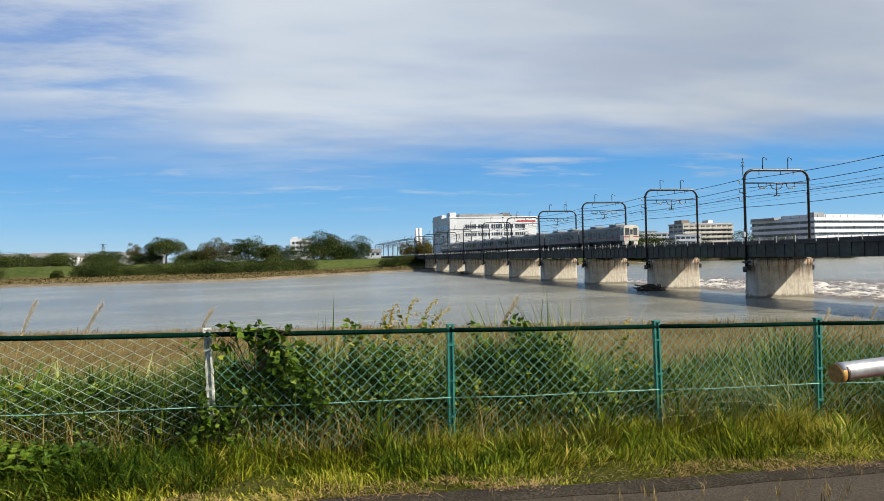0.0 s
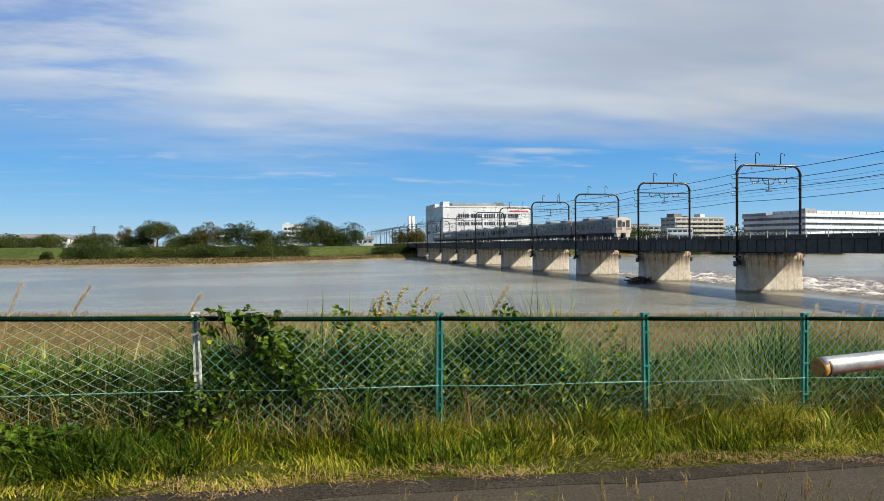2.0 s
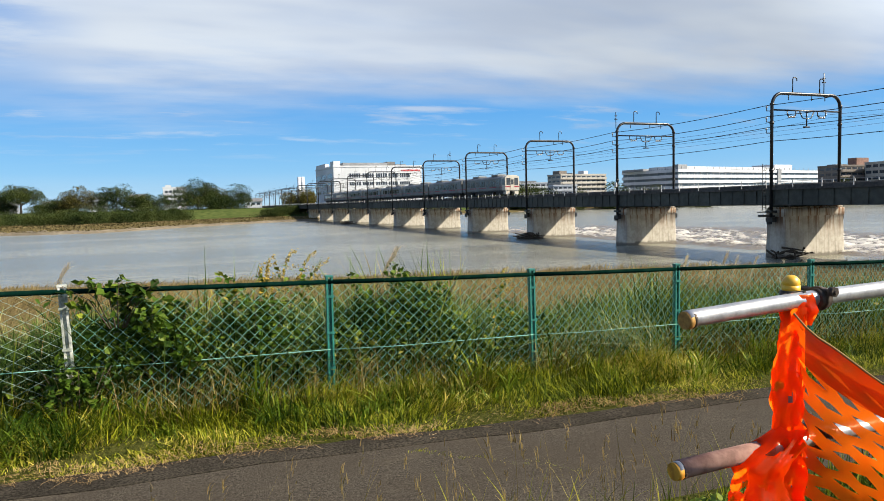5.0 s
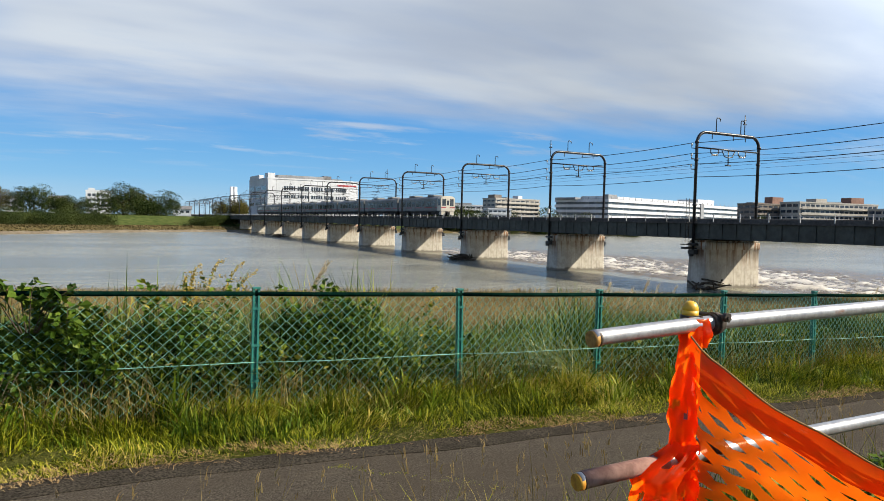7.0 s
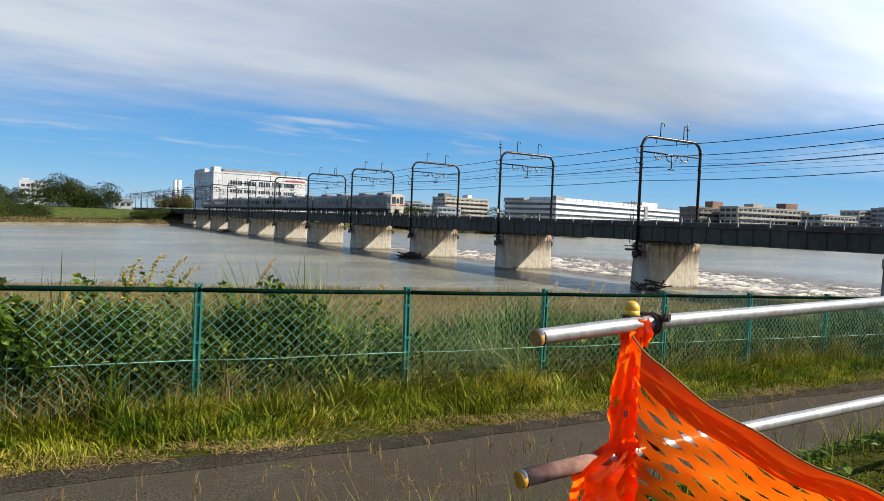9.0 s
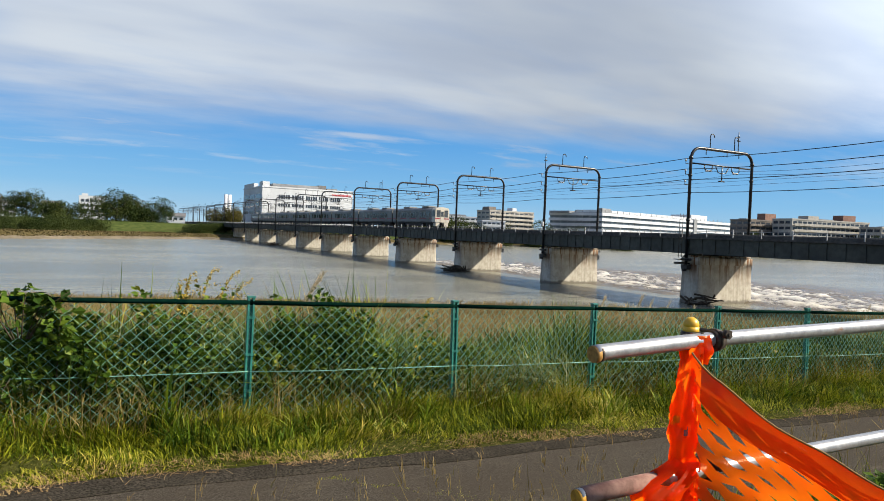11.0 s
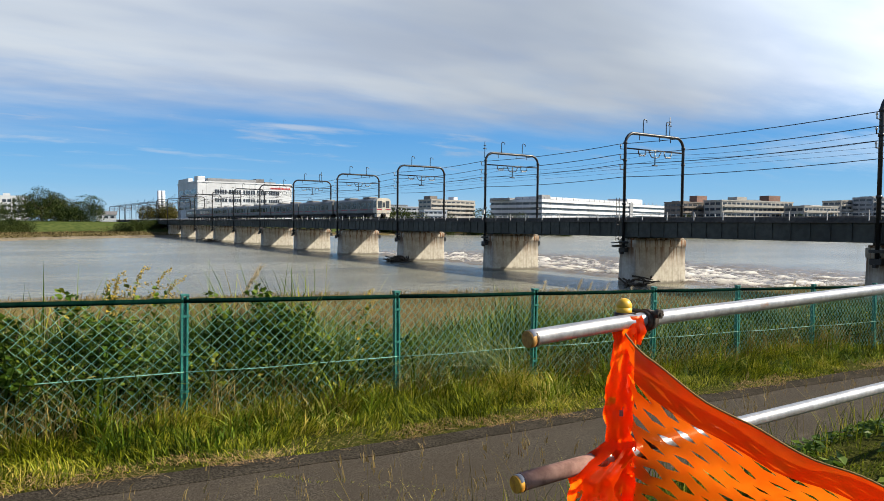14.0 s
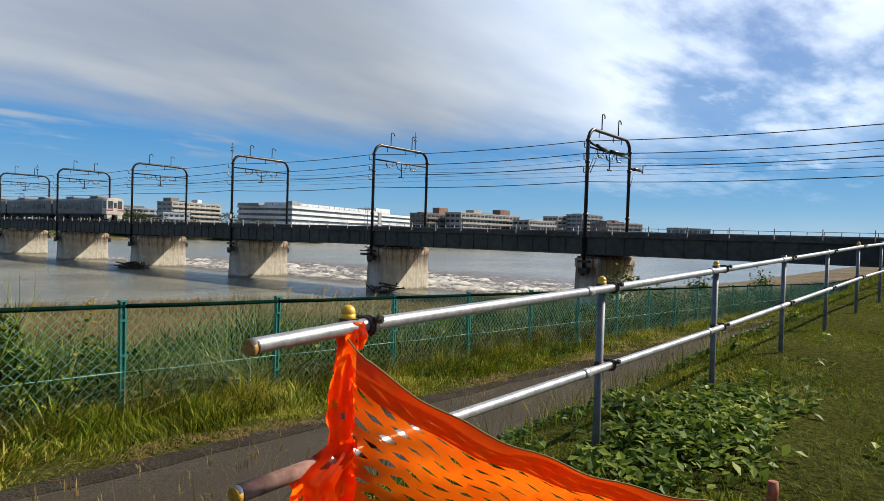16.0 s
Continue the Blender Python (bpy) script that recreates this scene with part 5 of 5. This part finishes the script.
for x, lean, tall in ((0.74, 0.10, 1.20), (0.84, 0.20, 1.26), (0.93, 0.30, 1.24), (0.80, -0.06, 1.12), (1.0, 0.34, 1.16), (0.68, 0.16, 1.14), (3.25, 0.05, 0.92)):
    plant("goldenrod", "yellow flowering goldenrod rising over the fence", x, 6.75, 0.12, lean, tall, "flower")
# long arching leaves
for x, y, n, tall, mat in ((0.50, 6.8, 26, 1.42, "broad_blade"), (1.70, 6.7, 30, 1.46, "broad_blade"), (1.85, 6.66, 16, 1.40, "pale_straw"), (2.45, 6.7, 46, 1.46, "broad_blade"), (2.62, 6.66, 22, 1.50, "verge"), (5.1, 6.62, 190, 1.20, "weed"), (5.45, 6.8, 110, 1.06, "broad_blade"), (6.3, 6.9, 90, 0.85, "weed"), (7.6, 6.8, 110, 0.9, "weed"), (9.0, 6.8, 120, 0.9, "broad_blade"), (-0.1, 6.7, 22, 1.08, "weed"), (0.1, 6.6, 40, 1.12, "verge"), (4.8, 6.6, 70, 0.9, "broad_blade"), (10.5, 7.0, 120, 1.05, "weed"), (12.8, 7.0, 120, 1.0, "weed")):
    xx, yy = rng.normal(x, 0.16, n), rng.normal(y, 0.10, n)
    stuff("reed_tuft", blades("reed_tuft", rooted(xx, yy), rng.uniform(0.75, 1.12, n) * tall, rng.uniform(0.010, 0.018, n), mat, 0.34, steps=6), "tuft of long arching reed leaves at the fence", "reeds")


for x, y, n, tall, lean in ((0.42, 6.75, 9, 1.45, 0.75), (-0.6, 6.9, 6, 1.25, 0.7), (-2.4, 6.9, 7, 1.2, 0.8), (1.6, 6.7, 14, 1.32, 0.6), (2.6, 6.7, 16, 1.36, 0.5), (0.75, 6.7, 14, 1.36, 0.6), (1.1, 6.8, 10, 1.34, 0.6), (2.2, 6.7, 10, 1.30, 0.5)):
    xx, yy = rng.normal(x, 0.12, n), rng.normal(y, 0.08, n)
    stuff("reed_tuft", blades("reed_tuft", rooted(xx, yy), rng.uniform(0.85, 1.1, n) * tall, rng.uniform(0.006, 0.011, n), "weed", lean, turn=rng.normal(0.2, 0.5, n), steps=8), "thin arching reed stems leaning over the fence", "reeds")
for x, n in ((3.0, 50), (3.7, 110), (4.5, 130), (5.4, 140), (6.3, 120), (7.4, 110), (8.6, 100), (-1.6, 70), (-2.6, 70), (-3.6, 60), (0.5, 40), (1.3, 40), (2.6, 40)):
    xx, yy = rng.normal(x, 0.34, n), rng.uniform(6.30, 6.85, n)
    stuff("reed_tuft", blades("reed_tuft", rooted(xx, yy), rng.uniform(0.5, 1.0, n), rng.uniform(0.010, 0.020, n), "broad_blade", 0.95, turn=rng.normal(0.15, 0.7, n), steps=7), "long reed leaves bowed over by the wind", "reeds")
# pale leaves blown flat across the wire mesh
M["pale_blade"] = leafy("pale_reed_leaf", [(0.0, (0.16, 0.24, 0.07)), (0.6, (0.36, 0.42, 0.17)), (1.0, (0.62, 0.60, 0.34))], 0.25, 0.5)
for x, n, tall, lean in ((4.75, 70, 0.80, 1.15), (5.0, 60, 0.95, 0.95), (4.2, 44, 0.68, 1.2), (6.2, 44, 0.75, 1.0), (7.5, 44, 0.8, 1.0), (1.1, 20, 0.85, 0.6), (0.3, 16, 0.8, 0.5), (2.9, 16, 0.8, 0.8)):
    xx, yy = rng.normal(x, 0.22, n), rng.uniform(6.28, 6.5, n)
    stuff("reed_tuft", blades("reed_tuft", rooted(xx, yy), rng.uniform(0.7, 1.05, n) * tall, rng.uniform(0.010, 0.019, n), "pale_blade", lean, turn=rng.normal(np.pi if x > 3 else 0.4, 0.45, n), steps=8), "pale reed leaves blown flat against the fence", "reeds")
for n, a, b in ((900, 3.3, 9.5), (420, -4.5, 3.3)):
    xx, yy = spread(n, a, b, 6.27, 6.9)
    hh = rng.uniform(0.35, 0.95, n) * np.interp(xx, WX, WH) * 1.15
    stuff("reed_tuft", blades("reed_tuft", rooted(xx, yy), hh, rng.uniform(0.004, 0.009, n), "pale_blade", 0.75, turn=rng.uniform(0, 6.28, n), steps=7), "thin pale reed blades among the weeds", "reeds")
# standing dead stalks and bent straws at the foot of the fence
xx, yy = spread(420, -5, 9, 6.1, 6.5)
ok = clump(xx, yy, 2.1) > 0.35
xx, yy = xx[ok], yy[ok]
stuff("dead_stems", blades("dead_stems", rooted(xx, yy), rng.uniform(0.20, 0.58, len(xx)), rng.uniform(0.004, 0.009, len(xx)), "pale_straw", 0.8, turn=rng.uniform(0, 6.28, len(xx)), steps=5), "bleached dead stalks standing in the verge", "grass")
uu = rng.uniform(0, 1, 260) ** 1.6
xx, yy = 1.55 + 1.0 * uu + rng.normal(0, 0.02, 260), 4.72 - 0.75 * uu + 0.05 * np.sin(uu * 19) + rng.normal(0, 0.015, 260)
stuff("crack_weeds", blades("crack_weeds", np.stack([xx, yy, verge_z(xx) + 0.02], 1), rng.uniform(0.006, 0.030, 260), rng.uniform(0.002, 0.005, 260), "verge", 1.2), "dry weeds growing in a crack of the path", "grass")

# ---- driftwood at the piers ----
for pi, px_, n in ((2, -0.6, 60), (7, -0.5, 40), (0, -0.2, 14)):
    bm = bmesh.new()
    for k in range(n):
        a, b = rng.uniform(-2.6, 1.0, 3), rng.uniform(-2.2, 1.6, 3)
        a[2], b[2] = rng.uniform(-0.25, 1.0), rng.uniform(-0.25, 0.75)
        tube(bm, [a, (a + b) / 2 + rng.normal(0, 0.15, 3), b], [0.10, 0.08, 0.04], 6)
    tagged(part("driftwood", bm, "bark", None, "", pose(BX + 0.3 + px_, PIER0 + pi * SPAN - 1.4, WATER)), "dark pile of driftwood caught against a pier", "driftwood", kind="stuff")


# ---- far bank: trees ----
def polar(az, d, z=None):
    x, y = d * math.sin(radians(az)), d * math.cos(radians(az))
    return (x, y, float(ground_z(x, y)) if z is None else z)


def tree(az, d, el, width, mat, base_frac=0.28, n=1100, name="tree", label="broad green tree on the far levee", flat=1.0):
    x, y, z = polar(az - (0.2 if az < 10 else 0.0), d)
    tall = 1.78 + d * math.tan(radians(el + 0.10)) - z
    base_frac = base_frac * (1.0 if base_frac > 0.4 else 0.22)
    width = width * (1.3 if name == "tree" else 0.92)
    t = thing(name, label, "tree" if name == "tree" else "bush", pose(x, y, z))
    if name == "tree":
        bm = bmesh.new()
        tube(bm, [(0, 0, -0.5), (0.1, 0, tall * 0.25), (0.15, 0.1, tall * 0.55)], [0.035 * tall, 0.026 * tall, 0.012 * tall], 8)
        for k in range(6):
            a = k * 1.05
            tube(bm, [(0.1, 0, tall * (0.25 + 0.03 * k)), (width * 0.2 * math.cos(a), width * 0.2 * math.sin(a), tall * 0.5), (width * 0.36 * math.cos(a), width * 0.36 * math.sin(a), tall * (0.62 + 0.04 * k))], [0.016 * tall, 0.010 * tall, 0.004 * tall], 6)
        part("trunk", bm, "bark", t)
    cl, cr = [], []
    for k in range(38):
        a, r = rng.uniform(0, 6.28), math.sqrt(rng.uniform(0, 1)) * width * 0.39
        zc = tall * rng.uniform(base_frac + 0.05, 0.90 - 0.30 * (r / (width * 0.37)) ** 2 * flat)
        cl.append((r * math.cos(a), r * math.sin(a), zc))
        cr.append(width * rng.uniform(0.12, 0.21))
    cl, cr = np.array(cl), np.array(cr)
    n = int(n * 11)
    which = rng.integers(0, 38, n)
    v = rng.normal(0, 1, (n, 3))
    v /= np.linalg.norm(v, axis=1)[:, None]
    p = cl[which] + v * (cr[which] * rng.uniform(0.65, 1.05, n))[:, None] * np.array([1, 1, 0.75])
    part("crown", leaves("crown", p, rng.uniform(0.17, 0.44, n) * max(width, 9) / 14, mat, 0.35), mat, t)
    return t


for az, d, el, wd, mat, bf in ((-9.95, 325, 2.05, 14.5, "crown", 0.42), (-6.4, 330, 1.85, 13, "crown_warm", 0.3), (-3.8, 328, 1.98, 15, "crown", 0.3), (-1.2, 318, 1.25, 15, "crown", 0.12), (2.0, 322, 2.08, 18, "crown", 0.2), (3.0, 335, 1.7, 13, "crown_warm", 0.2), (4.5, 328, 1.78, 16, "crown", 0.22),
                           (-11.4, 330, 0.9, 12, "crown", 0.15), (-12.2, 333, 1.75, 6, "crown_warm", 0.2), (-17.5, 400, 0.85, 16, "crown", 0.15), (-20.0, 400, 0.65, 22, "crown", 0.1), (-14.2, 380, 0.8, 16, "crown", 0.1), (-7.8, 345, 0.7, 16, "crown", 0.1), (-23, 400, 0.8, 26, "crown", 0.1), (-27, 400, 0.9, 26, "crown", 0.1),
                           (9.9, 420, 1.35, 20, "crown_warm", 0.15), (20.6, 420, 1.5, 12, "crown", 0.25), (22.2, 425, 1.35, 9, "crown", 0.15), (15.0, 335, 0.95, 18, "crown", 0.1)):
    tree(az, d, el, wd, mat, bf)
for az, d, el, wd in ((24.8, 380, 1.0, 18), (26.3, 385, 1.25, 20), (28.0, 380, 1.35, 20), (29.5, 385, 1.15, 18), (35.5, 400, 1.2, 22), (38.0, 390, 1.0, 18), (18.8, 400, 0.95, 16), (32.2, 390, 0.95, 14), (17.5, 400, 0.9, 14), (41.5, 400, 0.85, 14), (51.6, 388, 1.25, 12), (54.6, 380, 0.85, 10), (59.2, 395, 1.15, 12), (63.6, 400, 0.9, 13), (65.6, 410, 1.15, 12), (69.4, 420, 1.05, 18), (72.0, 420, 0.95, 18)):
    tree(az, d, el, wd, "crown", 0.08, label="dark green tree behind the railway bridge")
for az, d, el, wd in ((-15.2, 262, 0.45, 13), (-14.2, 258, 0.35, 14), (-13.2, 262, 0.2, 12), (-9.4, 262, 0.15, 12), (-8.0, 262, 0.3, 13), (-6.8, 258, 0.25, 13), (-5.6, 256, 0.35, 14), (-3.0, 270, 0.2, 12), (-1.6, 278, 0.25, 14), (-0.2, 280, 0.3, 13), (-11.0, 275, 0.0, 12), (-21.5, 260, 0.15, 12), (-17.3, 255, -0.3, 5), (-12.0, 265, -0.2, 10), (-24.5, 260, 0.2, 14), (0.9, 285, -0.05, 9), (-4.3, 272, 0.1, 11)):
    tree(az, d, el, wd, "crown", 0.02, 800, "bush", "dense dark bush on the far river bank")
M["far_grass"] = leafy("far_grass", [(0.0, (0.055, 0.050, 0.018)), (0.5, (0.12, 0.095, 0.040)), (1.0, (0.19, 0.15, 0.07))], 0.25, 0.8, 0.05)
# scrub under the far end of the bridge
for k in range(9):
    az = 7.4 + 0.42 * k
    tree(az, 300 + 2 * k, 0.0, 9, "crown", 0.02, 600, "bush", "dark scrub below the far end of the bridge")
xx = rng.uniform(-140, 60, 9000)
yy = far_edge(xx) + rng.uniform(4, 44, len(xx))
stuff("far_bank_grass", blades("far_bank_grass", rooted(xx, yy), rng.uniform(0.15, 0.55, len(xx)), rng.uniform(0.3, 0.8, len(xx)), "far_grass", 0.6, steps=2), "tawny grass on the far river bank", "grass")


# ---- buildings ----
def building(name, label, p1, p2, depth, z1, wall, floors=(), roof_boxes=(), z0=-1.0, cols=0, window="window", storey=0.0, side=True, balcony=False):
    """A block whose front runs from p1 to p2; floors: rows of (z0, z1, [(from, to)...]) as shares of the front's length."""
    a, b = Vector((*p1, 0)), Vector((*p2, 0))
    d = b - a
    L = d.length
    m = pose(a.x, a.y, 0, 0, 0, math.degrees(math.atan2(d.y, d.x)))
    t = thing(name, label, "building", m)
    part("wall", boxes((0, L, 0, depth, z0, z1)), wall, t)
    part("parapet", boxes((-0.2, L + 0.2, -0.2, 0.15, z1 + 0.004, z1 + 0.7), (-0.2, L + 0.2, depth - 0.15, depth + 0.2, z1 + 0.004, z1 + 0.7), (-0.2, 0.15, 0.151, depth - 0.151, z1 + 0.004, z1 + 0.7), (L - 0.15, L + 0.2, 0.151, depth - 0.151, z1 + 0.004, z1 + 0.7)), wall, t)
    part("roof", boxes((0.16, L - 0.16, 0.16, depth - 0.16, z1 + 0.004, z1 + 0.2)), "roof", t)
    for za, zb, shares in floors:
        for s0, s1 in shares:
            wn = part("window", boxes((L * s0, L * s1, -0.06, -0.004, za, zb)), window, t)
            if balcony:
                part("balcony", boxes((L * s0 - 0.3, L * s1 + 0.3, -1.3, -0.07, za - 1.0, za - 0.75), (L * s0 - 0.3, L * s1 + 0.3, -1.3, -1.18, za - 0.748, za + 0.25)), wall, t)
            else:
                part("sill", boxes((L * s0, L * s1, -0.14, -0.061, za - 0.15, za - 0.01)), wall, wn)
        if side:
            for k in range(3):
                y0 = depth * (0.08 + 0.31 * k)
                part("window", boxes((-0.06, -0.004, y0, y0 + depth * 0.24, za, zb)), window, t)
    for s0, s1, y0, y1, h, mat in roof_boxes:
        part("roof_house", boxes((L * s0, L * s1, depth * y0, depth * y1, z1 + 0.21, z1 + h), bevel=0.1), mat, t)
    return t


def groups(edges, n):
    out = []
    for s0, s1 in edges:
        q = (s1 - s0) / n
        out += [(s0 + q * (k + 0.12), s0 + q * (k + 0.88)) for k in range(n)]
    return out


five = [(0.17, 0.295), (0.315, 0.445), (0.465, 0.595), (0.61, 0.72), (0.74, 0.86)]
white = building("office_building", "large white office building with rows of windows", (75.0, 340), (121.9, 341), 41, 20.9, "white_wall",
                 [(15.6, 17.7, groups(five, 5)), (11.8, 13.4, groups(five, 5)), (8.0, 9.3, [(0.2, 0.23), (0.28, 0.31), (0.35, 0.38), (0.50, 0.53), (0.56, 0.59), (0.62, 0.65)])],
                 [(0.0, 0.075, 0.0, 0.16, 2.9, "white_wall"), (0.12, 0.62, 0.06, 0.3, 2.3, "grey_wall"), (0.63, 0.72, 0.1, 0.4, 2.9, "roof"), (0.73, 0.85, 0.1, 0.3, 1.6, "grey_wall"), (0.0, 0.05, 0.45, 0.98, 2.7, "white_wall")])
for k in range(14):
    s = 0.77 + 0.016 * k
    part("sign_bar", boxes((46.4 * s, 46.4 * s + 0.5, -0.14, -0.005, 18.7, 19.5)), "red_sign", white)
for k in range(6):
    part("wall_joint", boxes((46.4 * (0.09 + 0.15 * k), 46.4 * (0.09 + 0.15 * k) + 0.12, -0.012, -0.003, 3, 20.4)), "grey_wall", white)
for q in (-0.25, 0.55):
    x, y, z = polar(9.75 + q * 0.35, 520)
    tagged(part("chimney", tubes(([(x, y, 0), (x, y, 23.5)], [1.6, 1.3]), sides=14), "white_wall"), "tall white chimney behind the trees", "chimney", "chimneys")
P1, P2 = (272.4, 322.2), (442, 364)
office = building("office_building", "long white office block with dark ribbon windows", P1, P2, 40, 17.4, "office_glass", (),
                  [(0.0, 0.60, 0.03, 0.5, 2.3, "white_wall"), (0.63, 0.76, 0.1, 0.5, 4.6, "white_wall"), (0.0, 0.05, 0.0, 0.1, 3.2, "grey_wall"), (-0.02, 0.1, 0.55, 0.95, 1.6, "grey_wall")])
LO = math.dist(P1, P2)
for k in range(5):
    zb = 3.2 + 3.25 * k
    part("spandrel", boxes((-0.9, LO + 0.4, -0.9, -0.01, zb, zb + 1.75), (-0.9, -0.01, 0.0, 40.4, zb, zb + 1.75)), "white_wall", office, "white spandrel band")
    for q in range(28):
        xq = 3 + q * (LO - 6) / 27
        part("mullion", boxes((xq - 0.14, xq + 0.14, -0.25, -0.012, zb + 1.754, zb + 3.246)), "grey_wall", office)
    for q in range(7):
        part("mullion", boxes((-0.25, -0.012, 3 + 5.6 * q, 3.3 + 5.6 * q, zb + 1.754, zb + 3.246)), "grey_wall", office)
part("stair_tower", boxes((LO * 0.60, LO * 0.625, -1.4, -0.02, 3, 18.6)), "grey_wall", office)


def flats(label, az0, az1, d0, d1, el, wall, storeys, bays, roof_boxes=(), depth=13):
    h = 1.75 + d0 * math.tan(radians(el))
    st = (h - 1.0) / storeys
    rows = [(1.0 + st * k + 1.0, 1.0 + st * k + st * 0.8, groups([(0.01, 0.99)], bays)) for k in range(storeys)]
    p1, p2 = polar(az0, d0, 0), polar(az1, d1, 0)
    return building("apartment_building", label, p1[:2], p2[:2], depth, h, wall, rows, roof_boxes, balcony=True)


flats("pale apartment building with balconies", 31.1, 34.7, 400, 420, 2.02, "cream_wall", 6, 9, [(0.0, 0.16, 0.1, 0.6, 2.6, "brown_wall"), (0.3, 0.36, 0.2, 0.6, 1.4, "grey_wall"), (0.56, 0.66, 0.2, 0.6, 2.6, "white_wall")])
flats("low white building with terraces behind trees", 30.5, 32.4, 385, 388, 1.15, "white_wall", 3, 5)
flats("low pale building behind the bridge", 24.1, 30.4, 430, 440, 1.42, "white_wall", 4, 14, [(0.04, 0.14, 0.1, 0.6, 2.4, "grey_wall"), (0.3, 0.42, 0.1, 0.6, 1.4, "roof"), (0.55, 0.8, 0.1, 0.6, 1.8, "grey_wall")])
flats("low white building beside tall trees", 19.9, 21.4, 440, 442, 1.45, "white_wall", 4, 4)
flats("grey-brown apartment block with a brick roof house", 51.25, 54.05, 400, 424, 1.92, "brown_wall", 5, 8, [(0.45, 0.72, 0.2, 0.6, 4.4, "brick_red"), (0.05, 0.3, 0.3, 0.7, 1.2, "brown_wall")])
flats("cream apartment block with stacked balconies", 54.1, 59.0, 400, 440, 2.06, "cream_wall", 5, 16, [(0.25, 0.39, 0.2, 0.7, 2.6, "cream_wall"), (0.41, 0.6, 0.25, 0.7, 1.3, "grey_wall"), (0.70, 0.87, 0.2, 0.7, 3.9, "brick_red")])
flats("pale low apartment block", 59.75, 61.9, 420, 440, 1.6, "cream_wall", 4, 9, [(0.3, 0.6, 0.2, 0.7, 1.2, "white_wall")])
flats("tall cream apartment block", 62.1, 64.0, 470, 490, 1.98, "cream_wall", 6, 6, [(0.5, 0.98, 0.2, 0.8, 1.4, "cream_wall")])
flats("stepped grey apartment block with dark balconies", 64.05, 65.7, 468, 488, 2.2, "grey_wall", 7, 5, [(0.1, 0.9, 0.2, 0.8, 1.2, "grey_wall")])
flats("brown apartment block with roof houses", 66.0, 68.8, 450, 480, 1.58, "brown_wall", 5, 8, [(0.1, 0.22, 0.2, 0.7, 1.8, "brick_red"), (0.3, 0.42, 0.2, 0.7, 2.4, "brick_red"), (0.55, 0.98, 0.2, 0.7, 1.6, "cream_wall")])
flats("low pale building far along the bank", 71.6, 73.9, 520, 540, 1.32, "grey_wall", 3, 7)


def house(az, d, wd, h, wall, label):
    x, y, z = polar(az, d)
    t = thing("house", label, "house", pose(x, y, z, 0, 0, -az))
    part("wall", boxes((-wd / 2, wd / 2, 0, 8, -0.5, h)), wall, t)
    bm = bmesh.new()
    v = [bm.verts.new(p) for p in ((-wd / 2 - 0.5, -0.5, h), (wd / 2 + 0.5, -0.5, h), (wd / 2 + 0.5, 8.5, h), (-wd / 2 - 0.5, 8.5, h), (-wd / 2 - 0.5, 4, h + 2), (wd / 2 + 0.5, 4, h + 2))]
    for q in ((0, 1, 5, 4), (2, 3, 4, 5), (0, 4, 3), (1, 2, 5), (0, 3, 2, 1)):
        bm.faces.new([v[i] for i in q])
    part("roof", bm, "roof", t)
    for k in range(3):
        part("window", boxes((-wd / 2 + wd * (0.1 + 0.3 * k), -wd / 2 + wd * (0.28 + 0.3 * k), -0.06, -0.004, h - 2.0, h - 0.7)), "window", t)


for k, (az, wd, h, wall) in enumerate(((-21, 12, 5, "cream_wall"), (-19.6, 14, 5, "white_wall"), (-18.4, 10, 5.5, "grey_wall"), (-16.9, 12, 5, "white_wall"), (-16.1, 10, 4.6, "cream_wall"), (-15.2, 14, 4.8, "white_wall"), (-13.0, 10, 5, "white_wall"), (-10.9, 10, 4.4, "grey_wall"), (-8.0, 12, 4.6, "white_wall"), (-5.2, 9, 6.5, "white_wall"), (-2.5, 8, 7.5, "white_wall"), (-22.5, 14, 5, "grey_wall"), (-25, 14, 5, "white_wall"), (-12.0, 9, 4.6, "cream_wall"), (6.0, 10, 4.0, "white_wall"))):
    house(az, 415 + 9 * (k % 3), wd, h, wall, "small pale house behind the far levee")
building("office_building", "white building rising behind the trees", polar(-0.7, 460, 0)[:2], polar(1.0, 460, 0)[:2], 14, 15.0, "white_wall", [(6 + 3 * k, 7.6 + 3 * k, groups([(0.05, 0.95)], 5)) for k in range(3)], [(0.1, 0.35, 0.2, 0.7, 2.0, "white_wall")])
x, y, z = polar(-14.5, 700)
bm = bmesh.new()
for sx, sy in ((1, 1), (1, -1), (-1, 1), (-1, -1)):
    tube(bm, [(sx * 2.2, sy * 2.2, 0), (sx * 0.5, sy * 0.5, 20.5)], 0.14, 5)
for k in range(7):
    q, r = 2.2 - 0.24 * k, 2.2 - 0.24 * (k + 1)
    tube(bm, [(-q, -q, 2.9 * k), (r, -r, 2.9 * (k + 1))], 0.09, 4)
    tube(bm, [(q, -q, 2.9 * k), (-r, -r, 2.9 * (k + 1))], 0.09, 4)
for zz in (14, 17, 20):
    tube(bm, [(-3.0, 0, zz), (3.0, 0, zz)], 0.14, 5)
tagged(part("pylon", bm, "gantry", None, "", pose(x, y, 0)), "lattice power pylon far behind the levee", "pylon")
